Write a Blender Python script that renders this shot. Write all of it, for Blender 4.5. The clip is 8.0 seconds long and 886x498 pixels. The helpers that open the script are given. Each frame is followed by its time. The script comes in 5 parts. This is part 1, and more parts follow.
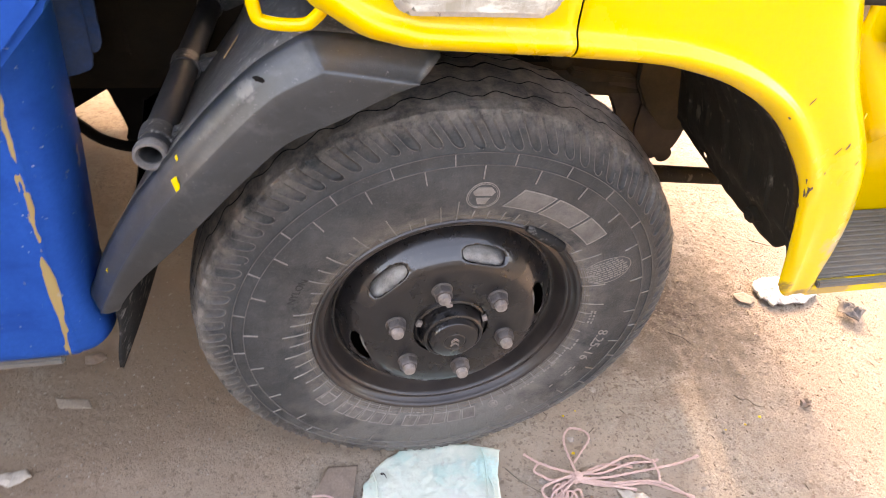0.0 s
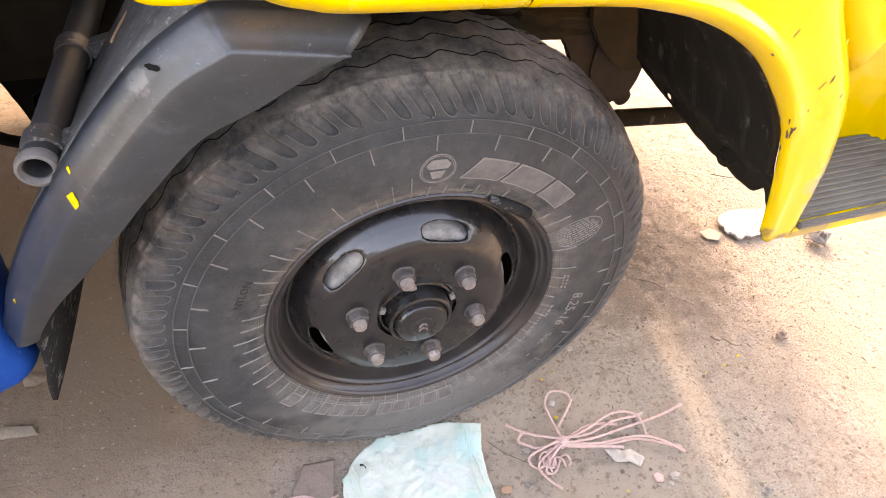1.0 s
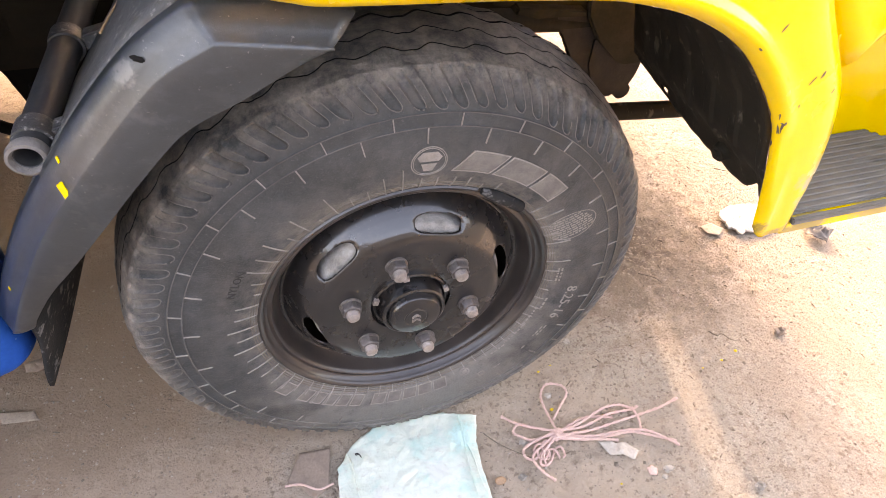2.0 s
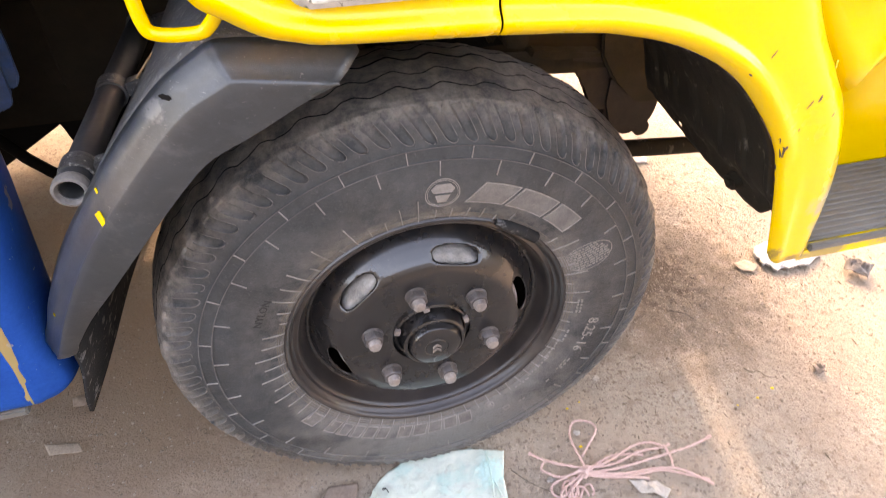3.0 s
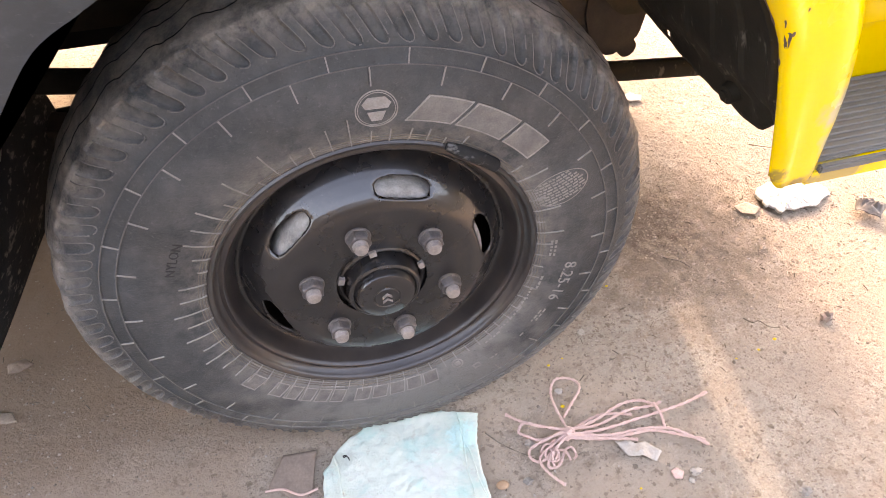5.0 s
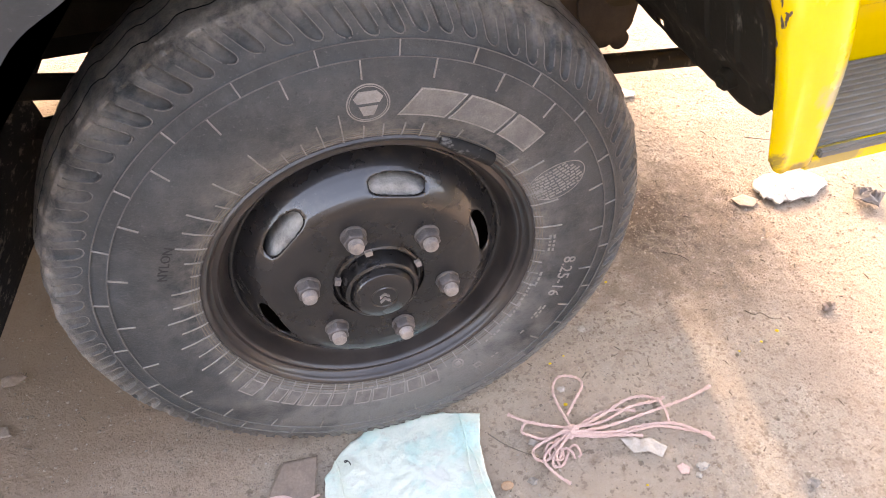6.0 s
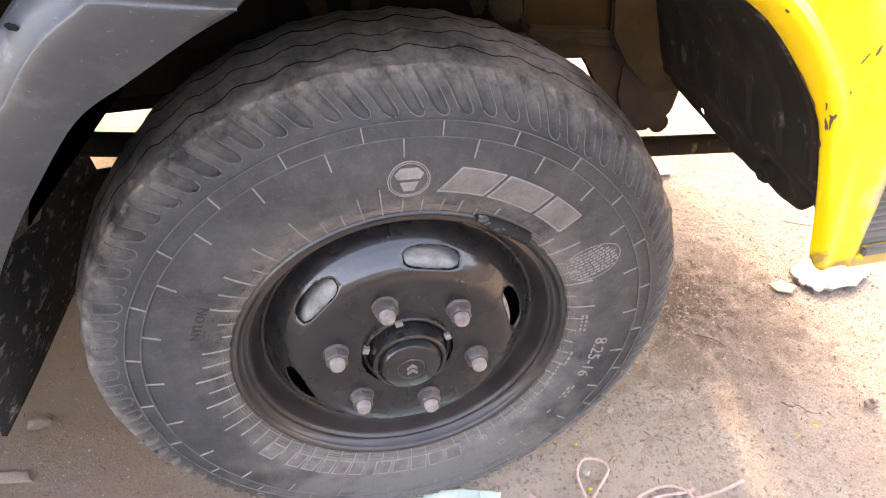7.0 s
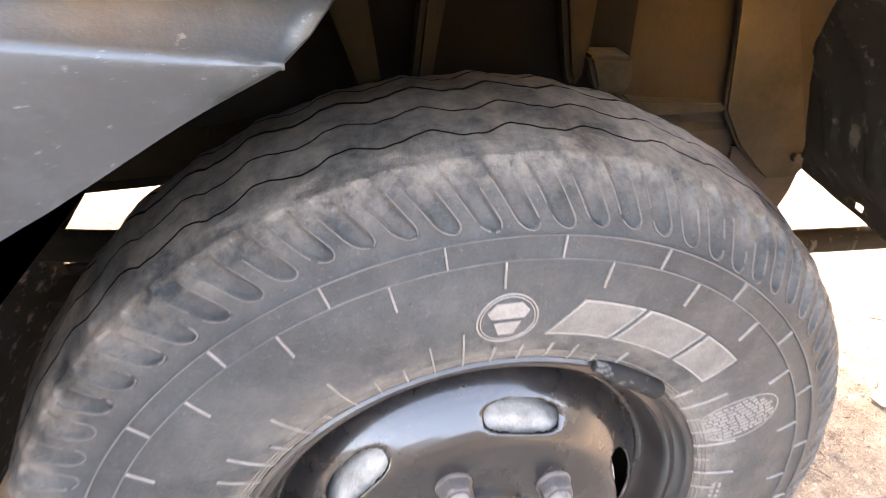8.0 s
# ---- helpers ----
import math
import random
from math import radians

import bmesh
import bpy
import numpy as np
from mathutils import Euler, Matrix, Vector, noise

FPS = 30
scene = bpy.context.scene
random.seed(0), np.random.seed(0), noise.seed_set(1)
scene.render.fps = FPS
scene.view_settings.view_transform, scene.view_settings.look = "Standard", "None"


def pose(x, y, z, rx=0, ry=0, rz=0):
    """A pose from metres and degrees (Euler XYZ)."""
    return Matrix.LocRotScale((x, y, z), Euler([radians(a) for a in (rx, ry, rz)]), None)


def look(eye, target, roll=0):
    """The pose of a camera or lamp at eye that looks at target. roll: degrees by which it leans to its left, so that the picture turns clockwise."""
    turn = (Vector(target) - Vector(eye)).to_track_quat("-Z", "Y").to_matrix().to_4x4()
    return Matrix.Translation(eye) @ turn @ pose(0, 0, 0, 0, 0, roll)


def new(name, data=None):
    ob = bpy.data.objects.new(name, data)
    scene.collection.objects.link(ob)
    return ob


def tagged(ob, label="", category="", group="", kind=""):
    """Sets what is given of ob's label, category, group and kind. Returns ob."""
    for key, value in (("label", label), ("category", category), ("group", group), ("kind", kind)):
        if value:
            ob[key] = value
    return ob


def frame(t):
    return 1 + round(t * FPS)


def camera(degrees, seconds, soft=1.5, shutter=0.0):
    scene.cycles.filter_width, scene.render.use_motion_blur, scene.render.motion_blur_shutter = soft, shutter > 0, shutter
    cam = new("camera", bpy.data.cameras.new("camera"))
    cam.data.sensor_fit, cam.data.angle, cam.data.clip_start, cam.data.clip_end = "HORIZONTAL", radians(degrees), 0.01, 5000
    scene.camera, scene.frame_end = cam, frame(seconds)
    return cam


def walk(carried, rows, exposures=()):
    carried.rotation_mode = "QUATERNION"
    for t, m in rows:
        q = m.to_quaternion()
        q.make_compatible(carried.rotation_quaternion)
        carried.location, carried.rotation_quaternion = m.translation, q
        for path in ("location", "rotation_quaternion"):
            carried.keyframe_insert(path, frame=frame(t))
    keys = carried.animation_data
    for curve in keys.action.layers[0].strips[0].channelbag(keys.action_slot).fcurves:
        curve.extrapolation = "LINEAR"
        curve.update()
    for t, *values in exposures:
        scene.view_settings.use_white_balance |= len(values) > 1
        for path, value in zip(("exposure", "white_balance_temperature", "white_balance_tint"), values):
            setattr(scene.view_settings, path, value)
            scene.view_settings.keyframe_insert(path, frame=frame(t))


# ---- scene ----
from mathutils.bvhtree import BVHTree
cam = camera(68.8, 8.0, 0.8, 0.2)
PATH = [
    (0, (-0.249, -0.691, 1.256), (0.185, 0.747, -0.065), 7.6),
    (0.2, (-0.265, -0.63, 1.253), (0.241, 0.779, -0.074), 5.9),
    (0.5, (-0.26, -0.589, 1.235), (0.215, 0.788, -0.135), 4.1),
    (0.7, (-0.242, -0.592, 1.228), (0.231, 0.753, -0.175), 3.3),
    (1, (-0.222, -0.599, 1.224), (0.314, 0.704, -0.195), 5.4),
    (1.2, (-0.213, -0.604, 1.228), (0.316, 0.704, -0.189), 5.7),
    (1.5, (-0.204, -0.607, 1.227), (0.317, 0.691, -0.202), 5.4),
    (1.7, (-0.204, -0.606, 1.226), (0.317, 0.684, -0.211), 5.7),
    (2.8, (-0.18, -0.649, 1.244), (0.235, 0.683, -0.189), 1.5),
    (3, (-0.174, -0.664, 1.233), (0.226, 0.774, -0.099), 0.6),
    (3.2, (-0.164, -0.671, 1.22), (0.337, 0.8, -0.039), 5.7),
    (3.3, (-0.152, -0.671, 1.219), (0.35, 0.794, -0.046), 6.6),
    (3.5, (-0.115, -0.658, 1.205), (0.373, 0.747, -0.132), 6.5),
    (3.7, (-0.101, -0.665, 1.176), (0.329, 0.674, -0.247), 5.5),
    (4, (-0.095, -0.683, 1.187), (0.291, 0.659, -0.245), 4.2),
    (4.2, (-0.092, -0.683, 1.186), (0.306, 0.703, -0.2), 3.6),
    (4.5, (-0.083, -0.637, 1.164), (0.268, 0.774, -0.209), 0.6),
    (4.7, (-0.079, -0.616, 1.131), (0.27, 0.771, -0.268), -0.1),
    (5.8, (-0.08, -0.603, 1.09), (0.325, 0.744, -0.332), -2.6),
    (6, (-0.079, -0.606, 1.088), (0.302, 0.77, -0.313), -2.2),
    (6.5, (-0.081, -0.604, 1.083), (0.252, 0.803, -0.299), -1.4),
    (6.8, (-0.08, -0.601, 1.092), (0.252, 0.885, -0.205), -1.1),
    (7, (-0.08, -0.593, 1.104), (0.248, 0.923, -0.159), -1.0),
    (7.2, (-0.081, -0.574, 1.095), (0.23, 0.982, -0.122), -0.9),
    (7.5, (-0.097, -0.543, 1.087), (0.17, 1.057, -0.082), -1.6),
    (7.7, (-0.109, -0.474, 1.055), (0.171, 1.168, -0.051), -2.1),
    (8, (-0.116, -0.344, 1.021), (0.245, 1.283, -0.085), -0.4),
]
EXPOSURES = [(0, 4.14, 10200, 26), (0.6, 4.20, 10200, 26), (1.5, 4.30, 10300, 27), (4, 4.22, 9900, 27), (6.5, 4.34, 9700, 26), (7.0, 4.54, 9450, 27), (7.5, 5.02, 9350, 25), (8, 5.47, 9350, 22)]
walk(cam, [(t, look(eye, target, roll)) for t, eye, target, roll in PATH], EXPOSURES)

# ---- world, sun ----
SUN_AZ, SUN_EL = radians(11.0), radians(26.0)
sun_dir = Vector((math.sin(SUN_AZ) * math.cos(SUN_EL), math.cos(SUN_AZ) * math.cos(SUN_EL), math.sin(SUN_EL)))
world = bpy.data.worlds.new("sky")
scene.world = world
world.use_nodes = True
wn = world.node_tree.nodes
sky = wn.new("ShaderNodeTexSky")
sky.sky_type, sky.sun_disc = "NISHITA", False
sky.sun_elevation, sky.sun_rotation = SUN_EL, SUN_AZ
sky.air_density, sky.dust_density, sky.ozone_density = 1.0, 2.5, 1.0
wn["Background"].inputs["Strength"].default_value = 0.15
world.node_tree.links.new(sky.outputs[0], wn["Background"].inputs["Color"])
sun = new("sun", bpy.data.lights.new("sun", "SUN"))
sun.data.energy, sun.data.angle, sun.data.color = 0.31, radians(0.8), (1.0, 0.92, 0.80)
sun.matrix_world = look(sun_dir * 30, (0, 0, 0))


# ---- materials ----
def material(name, base, second=None, scale=30.0, fine=220.0, rough=0.6, metal=0.0, bump=0.2, coat=0.0, spread=0.5, rough_var=0.15, dust=None, dust_amount=0.0, spec=0.5, depth=0.002, grain=1.0):
    """Two colours mixed by noise at two scales, uneven gloss, bump, and optional dust that settles in patches."""
    m = bpy.data.materials.new(name)
    m.use_nodes = True
    n, l = m.node_tree.nodes, m.node_tree.links
    b = n["Principled BSDF"]
    co = n.new("ShaderNodeTexCoord")

    def noise_node(s, detail=6.0, r=0.6):
        t = n.new("ShaderNodeTexNoise")
        t.inputs["Scale"].default_value, t.inputs["Detail"].default_value, t.inputs["Roughness"].default_value = s, detail, r
        l.new(co.outputs["Object"], t.inputs["Vector"])
        return t

    def ramp(src, lo, hi):
        r = n.new("ShaderNodeMapRange")
        r.inputs["From Min"].default_value, r.inputs["From Max"].default_value = lo, hi
        l.new(src, r.inputs["Value"])
        return r.outputs[0]

    def mix(fac, a, c):
        x = n.new("ShaderNodeMix")
        x.data_type = "RGBA"
        l.new(fac, x.inputs[0])
        for slot, v in ((6, a), (7, c)):
            if isinstance(v, tuple):
                x.inputs[slot].default_value = (*v, 1)
            else:
                l.new(v, x.inputs[slot])
        return x.outputs[2]

    big, small = noise_node(scale), noise_node(fine, 4.0, 0.7)
    second = second or tuple(v * 0.75 for v in base)
    col = mix(ramp(big.outputs["Fac"], 0.5 - spread / 2, 0.5 + spread / 2), base, second)
    col = mix(ramp(small.outputs["Fac"], 0.35, 1.1), col, tuple(v * (1 - 0.4 * grain) for v in second))
    rsum = n.new("ShaderNodeMath")
    rsum.operation = "MULTIPLY_ADD"
    l.new(big.outputs["Fac"], rsum.inputs[0])
    rsum.inputs[1].default_value, rsum.inputs[2].default_value = rough_var * 2, rough - rough_var
    rough_out = rsum.outputs[0]
    if dust:
        dn = noise_node(scale * 0.45, 8.0, 0.7)
        f = n.new("ShaderNodeMath")
        f.operation = "MULTIPLY"
        l.new(ramp(dn.outputs["Fac"], 0.38, 0.72), f.inputs[0])
        f.inputs[1].default_value = dust_amount
        col = mix(f.outputs[0], col, dust)
    l.new(col, b.inputs["Base Color"])
    l.new(rough_out, b.inputs["Roughness"])
    b.inputs["Metallic"].default_value = metal
    b.inputs["Coat Weight"].default_value = coat
    b.inputs["Coat Roughness"].default_value = 0.08
    b.inputs["Specular IOR Level"].default_value = spec
    if bump:
        bm_ = n.new("ShaderNodeBump")
        bm_.inputs["Strength"].default_value, bm_.inputs["Distance"].default_value = bump, depth
        l.new(small.outputs["Fac"], bm_.inputs["Height"])
        l.new(bm_.outputs[0], b.inputs["Normal"])
    return m


YELLOW = material("yellow_paint", (0.69, 0.450, 0.0015), (0.66, 0.425, 0.0015), 5, 160, 0.26, bump=0.0, coat=0.42, rough_var=0.06, spec=0.25, grain=0.08)
def add_wear_or_light(m, centre, radius, colour, scale=45.0):
    """A patch round a place, broken by noise: wear, tint, painted light or shade."""
    n, l = m.node_tree.nodes, m.node_tree.links
    b = n["Principled BSDF"]
    src = b.inputs["Base Color"].links[0].from_socket
    co = n.new("ShaderNodeTexCoord")
    d = n.new("ShaderNodeVectorMath")
    d.operation = "DISTANCE"
    d.inputs[1].default_value = centre
    l.new(co.outputs["Object"], d.inputs[0])
    t = n.new("ShaderNodeTexNoise")
    t.inputs["Scale"].default_value, t.inputs["Detail"].default_value = scale, 7.0
    l.new(co.outputs["Object"], t.inputs["Vector"])
    near = n.new("ShaderNodeMapRange")
    near.inputs["From Min"].default_value, near.inputs["From Max"].default_value = radius, 0.0
    l.new(d.outputs["Value"], near.inputs["Value"])
    add = n.new("ShaderNodeMath")
    add.operation = "MULTIPLY"
    l.new(near.outputs[0], add.inputs[0])
    l.new(t.outputs["Fac"], add.inputs[1])
    edge = n.new("ShaderNodeMapRange")
    edge.inputs["From Min"].default_value, edge.inputs["From Max"].default_value, edge.inputs["To Max"].default_value = 0.18, 0.34, 0.8
    l.new(add.outputs[0], edge.inputs["Value"])
    x = n.new("ShaderNodeMix")
    x.data_type = "RGBA"
    l.new(edge.outputs[0], x.inputs[0])
    l.new(src, x.inputs[6])
    x.inputs[7].default_value = (*colour, 1)
    l.new(x.outputs[2], b.inputs["Base Color"])


def add_flecks(m, stretch, lo, hi, colour, amount=1.0, turn=0.0):
    """Scratches, specks or painted reflections: noise stretched one way, cut to its peaks."""
    n, l = m.node_tree.nodes, m.node_tree.links
    b = n["Principled BSDF"]
    src = b.inputs["Base Color"].links[0].from_socket
    co = n.new("ShaderNodeTexCoord")
    mp = n.new("ShaderNodeMapping")
    mp.inputs["Rotation"].default_value = (0, turn, 0)
    mp.inputs["Scale"].default_value = stretch
    l.new(co.outputs["Object"], mp.inputs["Vector"])
    t = n.new("ShaderNodeTexNoise")
    t.inputs["Scale"].default_value, t.inputs["Detail"].default_value, t.inputs["Roughness"].default_value = 1.0, 5.0, 0.65
    l.new(mp.outputs[0], t.inputs["Vector"])
    r = n.new("ShaderNodeMapRange")
    r.inputs["From Min"].default_value, r.inputs["From Max"].default_value, r.inputs["To Max"].default_value = lo, hi, amount
    l.new(t.outputs["Fac"], r.inputs["Value"])
    x = n.new("ShaderNodeMix")
    x.data_type = "RGBA"
    l.new(r.outputs[0], x.inputs[0])
    l.new(src, x.inputs[6])
    x.inputs[7].default_value = (*colour, 1)
    l.new(x.outputs[2], b.inputs["Base Color"])


add_wear_or_light(YELLOW, (0.516, -0.112, 0.705), 0.060, (0.30, 0.28, 0.20))
add_wear_or_light(YELLOW, (0.522, -0.112, 0.655), 0.042, (0.34, 0.31, 0.18))
BLUE = material("blue_paint", (0.0, 0.078, 0.345), (0.0, 0.052, 0.245), 7, 120, 0.4, bump=0.05, coat=0.0, grain=0.3, rough_var=0.08, spec=0.05)
DIRTY_BLUE = material("grimy_blue_paint", (0.004, 0.060, 0.20), (0.030, 0.050, 0.090), 24, 160, 0.6, bump=0.3, dust=(0.10, 0.115, 0.135), dust_amount=0.5, spec=0.15)
TAN = material("bare_primer", (0.42, 0.28, 0.15), (0.28, 0.16, 0.08), 60, 300, 0.8, bump=0.3)
CREAM = material("cream_paint", (0.75, 0.60, 0.26), (0.7, 0.5, 0.2), 40, 200, 0.5)
PLASTIC = material("black_plastic", (0.0122, 0.0148, 0.0160), (0.0190, 0.0222, 0.0240), 14, 420, 0.42, bump=0.16, coat=0.44, spec=0.42, dust=(0.068, 0.077, 0.081), dust_amount=0.34)
PLASTIC.node_tree.nodes["Principled BSDF"].inputs["Coat Roughness"].default_value = 0.32
DECK = material("scuffed_black", (0.019, 0.0188, 0.0185), (0.040, 0.039, 0.037), 25, 300, 0.50, bump=0.6, dust=(0.125, 0.129, 0.127), dust_amount=0.3)
TUBE = material("matte_black_tube", (0.015, 0.0155, 0.0165), (0.026, 0.0265, 0.0275), 18, 300, 0.62, bump=0.2, dust=(0.095, 0.093, 0.090), dust_amount=0.4, spec=0.25)
FLAP = material("flap_rubber", (0.014, 0.014, 0.014), (0.024, 0.024, 0.024), 30, 260, 0.9, bump=0.4, dust=(0.09, 0.082, 0.075), dust_amount=0.12, rough_var=0.05, spec=0.08)
LINER = material("liner_black", (0.009, 0.0078, 0.006), (0.016, 0.0135, 0.010), 20, 200, 0.8, bump=0.3, dust=(0.042, 0.033, 0.022), dust_amount=0.3, spec=0.15)
def tyre_material():
    """Rubber with tan dust clinging along the tread's shoulder and the bead."""
    m = material("tyre_rubber", (0.0160, 0.0192, 0.0208), (0.0285, 0.0335, 0.0355), 11, 330, 0.55, bump=0.7, rough_var=0.18, spec=0.40, dust=(0.080, 0.089, 0.092), dust_amount=0.5)
    n, l = m.node_tree.nodes, m.node_tree.links
    b = n["Principled BSDF"]
    src = b.inputs["Base Color"].links[0].from_socket
    co = n.new("ShaderNodeTexCoord")
    vec = n.new("ShaderNodeVectorMath")
    vec.operation = "MULTIPLY_ADD"
    vec.inputs[1].default_value, vec.inputs[2].default_value = (1, 0, 1), (0, 0, -0.4123)
    l.new(co.outputs["Object"], vec.inputs[0])
    ln = n.new("ShaderNodeVectorMath")
    ln.operation = "LENGTH"
    l.new(vec.outputs[0], ln.inputs[0])
    ramp = n.new("ShaderNodeValToRGB")
    rows = [(0.0, 0.0), (0.235, 0.85), (0.252, 0.55), (0.285, 0.16), (0.365, 0.03), (0.385, 0.22), (0.402, 0.62), (0.4115, 1.0), (0.421, 0.85), (0.430, 0.7)]
    while len(ramp.color_ramp.elements) < len(rows):
        ramp.color_ramp.elements.new(0.5)
    for e, (p, v) in zip(ramp.color_ramp.elements, rows):
        e.position, e.color = p, (v, v, v, 1)
    l.new(ln.outputs["Value"], ramp.inputs[0])
    t = n.new("ShaderNodeTexNoise")
    t.inputs["Scale"].default_value, t.inputs["Detail"].default_value, t.inputs["Roughness"].default_value = 26.0, 9.0, 0.72
    l.new(co.outputs["Object"], t.inputs["Vector"])
    r = n.new("ShaderNodeMapRange")
    r.inputs["From Min"].default_value, r.inputs["From Max"].default_value = 0.36, 0.66
    l.new(t.outputs["Fac"], r.inputs["Value"])
    mul = n.new("ShaderNodeMath")
    mul.operation = "MULTIPLY"
    l.new(ramp.outputs[0], mul.inputs[0])
    l.new(r.outputs[0], mul.inputs[1])
    x = n.new("ShaderNodeMix")
    x.data_type = "RGBA"
    l.new(mul.outputs[0], x.inputs[0])
    l.new(src, x.inputs[6])
    x.inputs[7].default_value = (0.285, 0.248, 0.214, 1)
    l.new(x.outputs[2], b.inputs["Base Color"])
    return m


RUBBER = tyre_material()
POCKET_EDGE = material("pale_rubber_edge", (0.20, 0.184, 0.168), (0.075, 0.070, 0.066), 32, 400, 0.8, bump=0.2)
RING_EDGE = material("dim_rubber_edge", (0.165, 0.158, 0.148), (0.065, 0.062, 0.059), 14, 500, 0.8, bump=0.2)
BEAD_LINE = material("tan_bead_line", (0.21, 0.175, 0.140), (0.09, 0.078, 0.066), 24, 500, 0.85, bump=0.3)
MARK_FILL = material("dusty_rubber_fill", (0.185, 0.169, 0.153), (0.095, 0.088, 0.081), 45, 500, 0.85, bump=0.3)
NYLON_INK = material("bare_black_rubber", (0.010, 0.010, 0.0105), (0.030, 0.029, 0.028), 60, 500, 0.7, bump=0.2)
RUBBER_MARK = material("dusty_rubber", (0.30, 0.275, 0.25), (0.165, 0.151, 0.137), 60, 500, 0.85, bump=0.2)
RIM = material("black_wheel_paint", (0.0080, 0.0078, 0.0085), (0.013, 0.0124, 0.0128), 20, 260, 0.28, bump=0.03, coat=0.62, spec=0.38, rough_var=0.10, dust=(0.080, 0.064, 0.056), dust_amount=0.09)
RIM_BAND = material("dusty_rim_paint", (0.018, 0.0155, 0.0150), (0.031, 0.0255, 0.0238), 18, 260, 0.36, bump=0.08, coat=0.25, spec=0.38, rough_var=0.12, dust=(0.105, 0.082, 0.069), dust_amount=0.4)
NUT = material("worn_steel", (0.30, 0.255, 0.235), (0.085, 0.075, 0.07), 60, 500, 0.5, metal=0.25, bump=0.4, dust=(0.50, 0.42, 0.37), dust_amount=0.7)
NUT_DARK = material("dark_steel", (0.11, 0.098, 0.095), (0.05, 0.042, 0.04), 70, 500, 0.45, metal=0.3, bump=0.4, dust=(0.24, 0.20, 0.18), dust_amount=0.6)
DUST_GREY = material("dusty_grey_plastic", (0.145, 0.130, 0.118), (0.092, 0.083, 0.076), 40, 300, 0.85, bump=0.4, dust=(0.20, 0.178, 0.16), dust_amount=0.5)
DRUM = material("dusty_drum", (0.29, 0.27, 0.25), (0.15, 0.138, 0.127), 75, 400, 0.9, bump=0.5, dust=(0.46, 0.425, 0.38), dust_amount=0.85, spec=0.1)
DUSTY = material("dust_caked_steel", (0.033, 0.028, 0.020), (0.019, 0.016, 0.0115), 16, 200, 0.9, bump=0.4, dust=(0.108, 0.088, 0.062), dust_amount=0.35, spec=0.15)
CHASSIS = material("dusty_chassis", (0.014, 0.011, 0.007), (0.028, 0.020, 0.012), 14, 160, 0.85, bump=0.4, dust=(0.055, 0.041, 0.027), dust_amount=0.4, spec=0.15)
CHIP = material("bare_chip", (0.11, 0.060, 0.036), (0.05, 0.03, 0.02), 90, 300, 0.85, bump=0.5)
# Near-black: the hose's own black, and shade painted into grooves and underbody.
BLACK_OR_SHADE = material("black_or_shade", (0.005, 0.0045, 0.004), (0.010, 0.009, 0.008), 14, 160, 0.9, bump=0.3, spec=0.1)
RUST = material("rusty_steel", (0.036, 0.024, 0.017), (0.020, 0.015, 0.012), 40, 250, 0.85, bump=0.5)
MAT_GREY = material("grey_rubber_mat", (0.10, 0.094, 0.086), (0.15, 0.14, 0.125), 20, 300, 0.85, bump=0.3, dust=(0.21, 0.185, 0.15), dust_amount=0.4, spec=0.25)
SILVER = material("silver_bezel", (0.55, 0.54, 0.52), (0.45, 0.44, 0.42), 30, 200, 0.3, metal=0.6, bump=0.05)
LENS = material("lamp_lens", (0.42, 0.40, 0.34), (0.30, 0.285, 0.24), 40, 200, 0.12, bump=0.0, coat=0.8)
SOIL = material("dry_soil", (0.425, 0.362, 0.292), (0.325, 0.274, 0.219), 3.2, 210, 0.95, bump=0.9, depth=0.005, spread=0.45, dust=(0.405, 0.365, 0.312), dust_amount=0.5, spec=0.15)
CLOD = material("soil_clod", (0.345, 0.278, 0.220), (0.25, 0.200, 0.157), 30, 200, 0.95, bump=0.8, spec=0.15)
STONE = material("pale_stone", (0.38, 0.335, 0.28), (0.27, 0.235, 0.20), 40, 200, 0.9, bump=0.5)
BAG = material("green_plastic", (0.585, 0.615, 0.53), (0.43, 0.55, 0.465), 8, 60, 0.42, bump=0.35, depth=0.002, spread=0.30, dust=(0.53, 0.55, 0.505), dust_amount=0.7, grain=0.15)
ROPE = material("pink_rope", (0.68, 0.48, 0.42), (0.54, 0.35, 0.305), 60, 700, 0.85, bump=0.8)
PAPER = material("paper", (0.51, 0.455, 0.385), (0.40, 0.345, 0.29), 40, 200, 0.85, bump=0.3)
PLASTER = material("white_plaster", (0.62, 0.605, 0.57), (0.50, 0.47, 0.415), 30, 160, 0.9, bump=0.8)
GREY_WALL = material("dark_grey_render", (0.085, 0.092, 0.100), (0.060, 0.066, 0.072), 3, 60, 0.9, bump=0.4, spec=0.1)
CARD = material("brown_scrap", (0.27, 0.20, 0.155), (0.19, 0.14, 0.11), 40, 200, 0.85, bump=0.4)
ORANGE = material("orange_scrap", (0.40, 0.235, 0.135), (0.31, 0.20, 0.13), 60, 300, 0.85, bump=0.3)
LEAF = material("dry_leaf", (0.20, 0.155, 0.11), (0.10, 0.08, 0.06), 60, 300, 0.85, bump=0.4)
PETAL = material("yellow_petal", (0.80, 0.55, 0.02), (0.7, 0.45, 0.02), 100, 300, 0.7, bump=0.1)


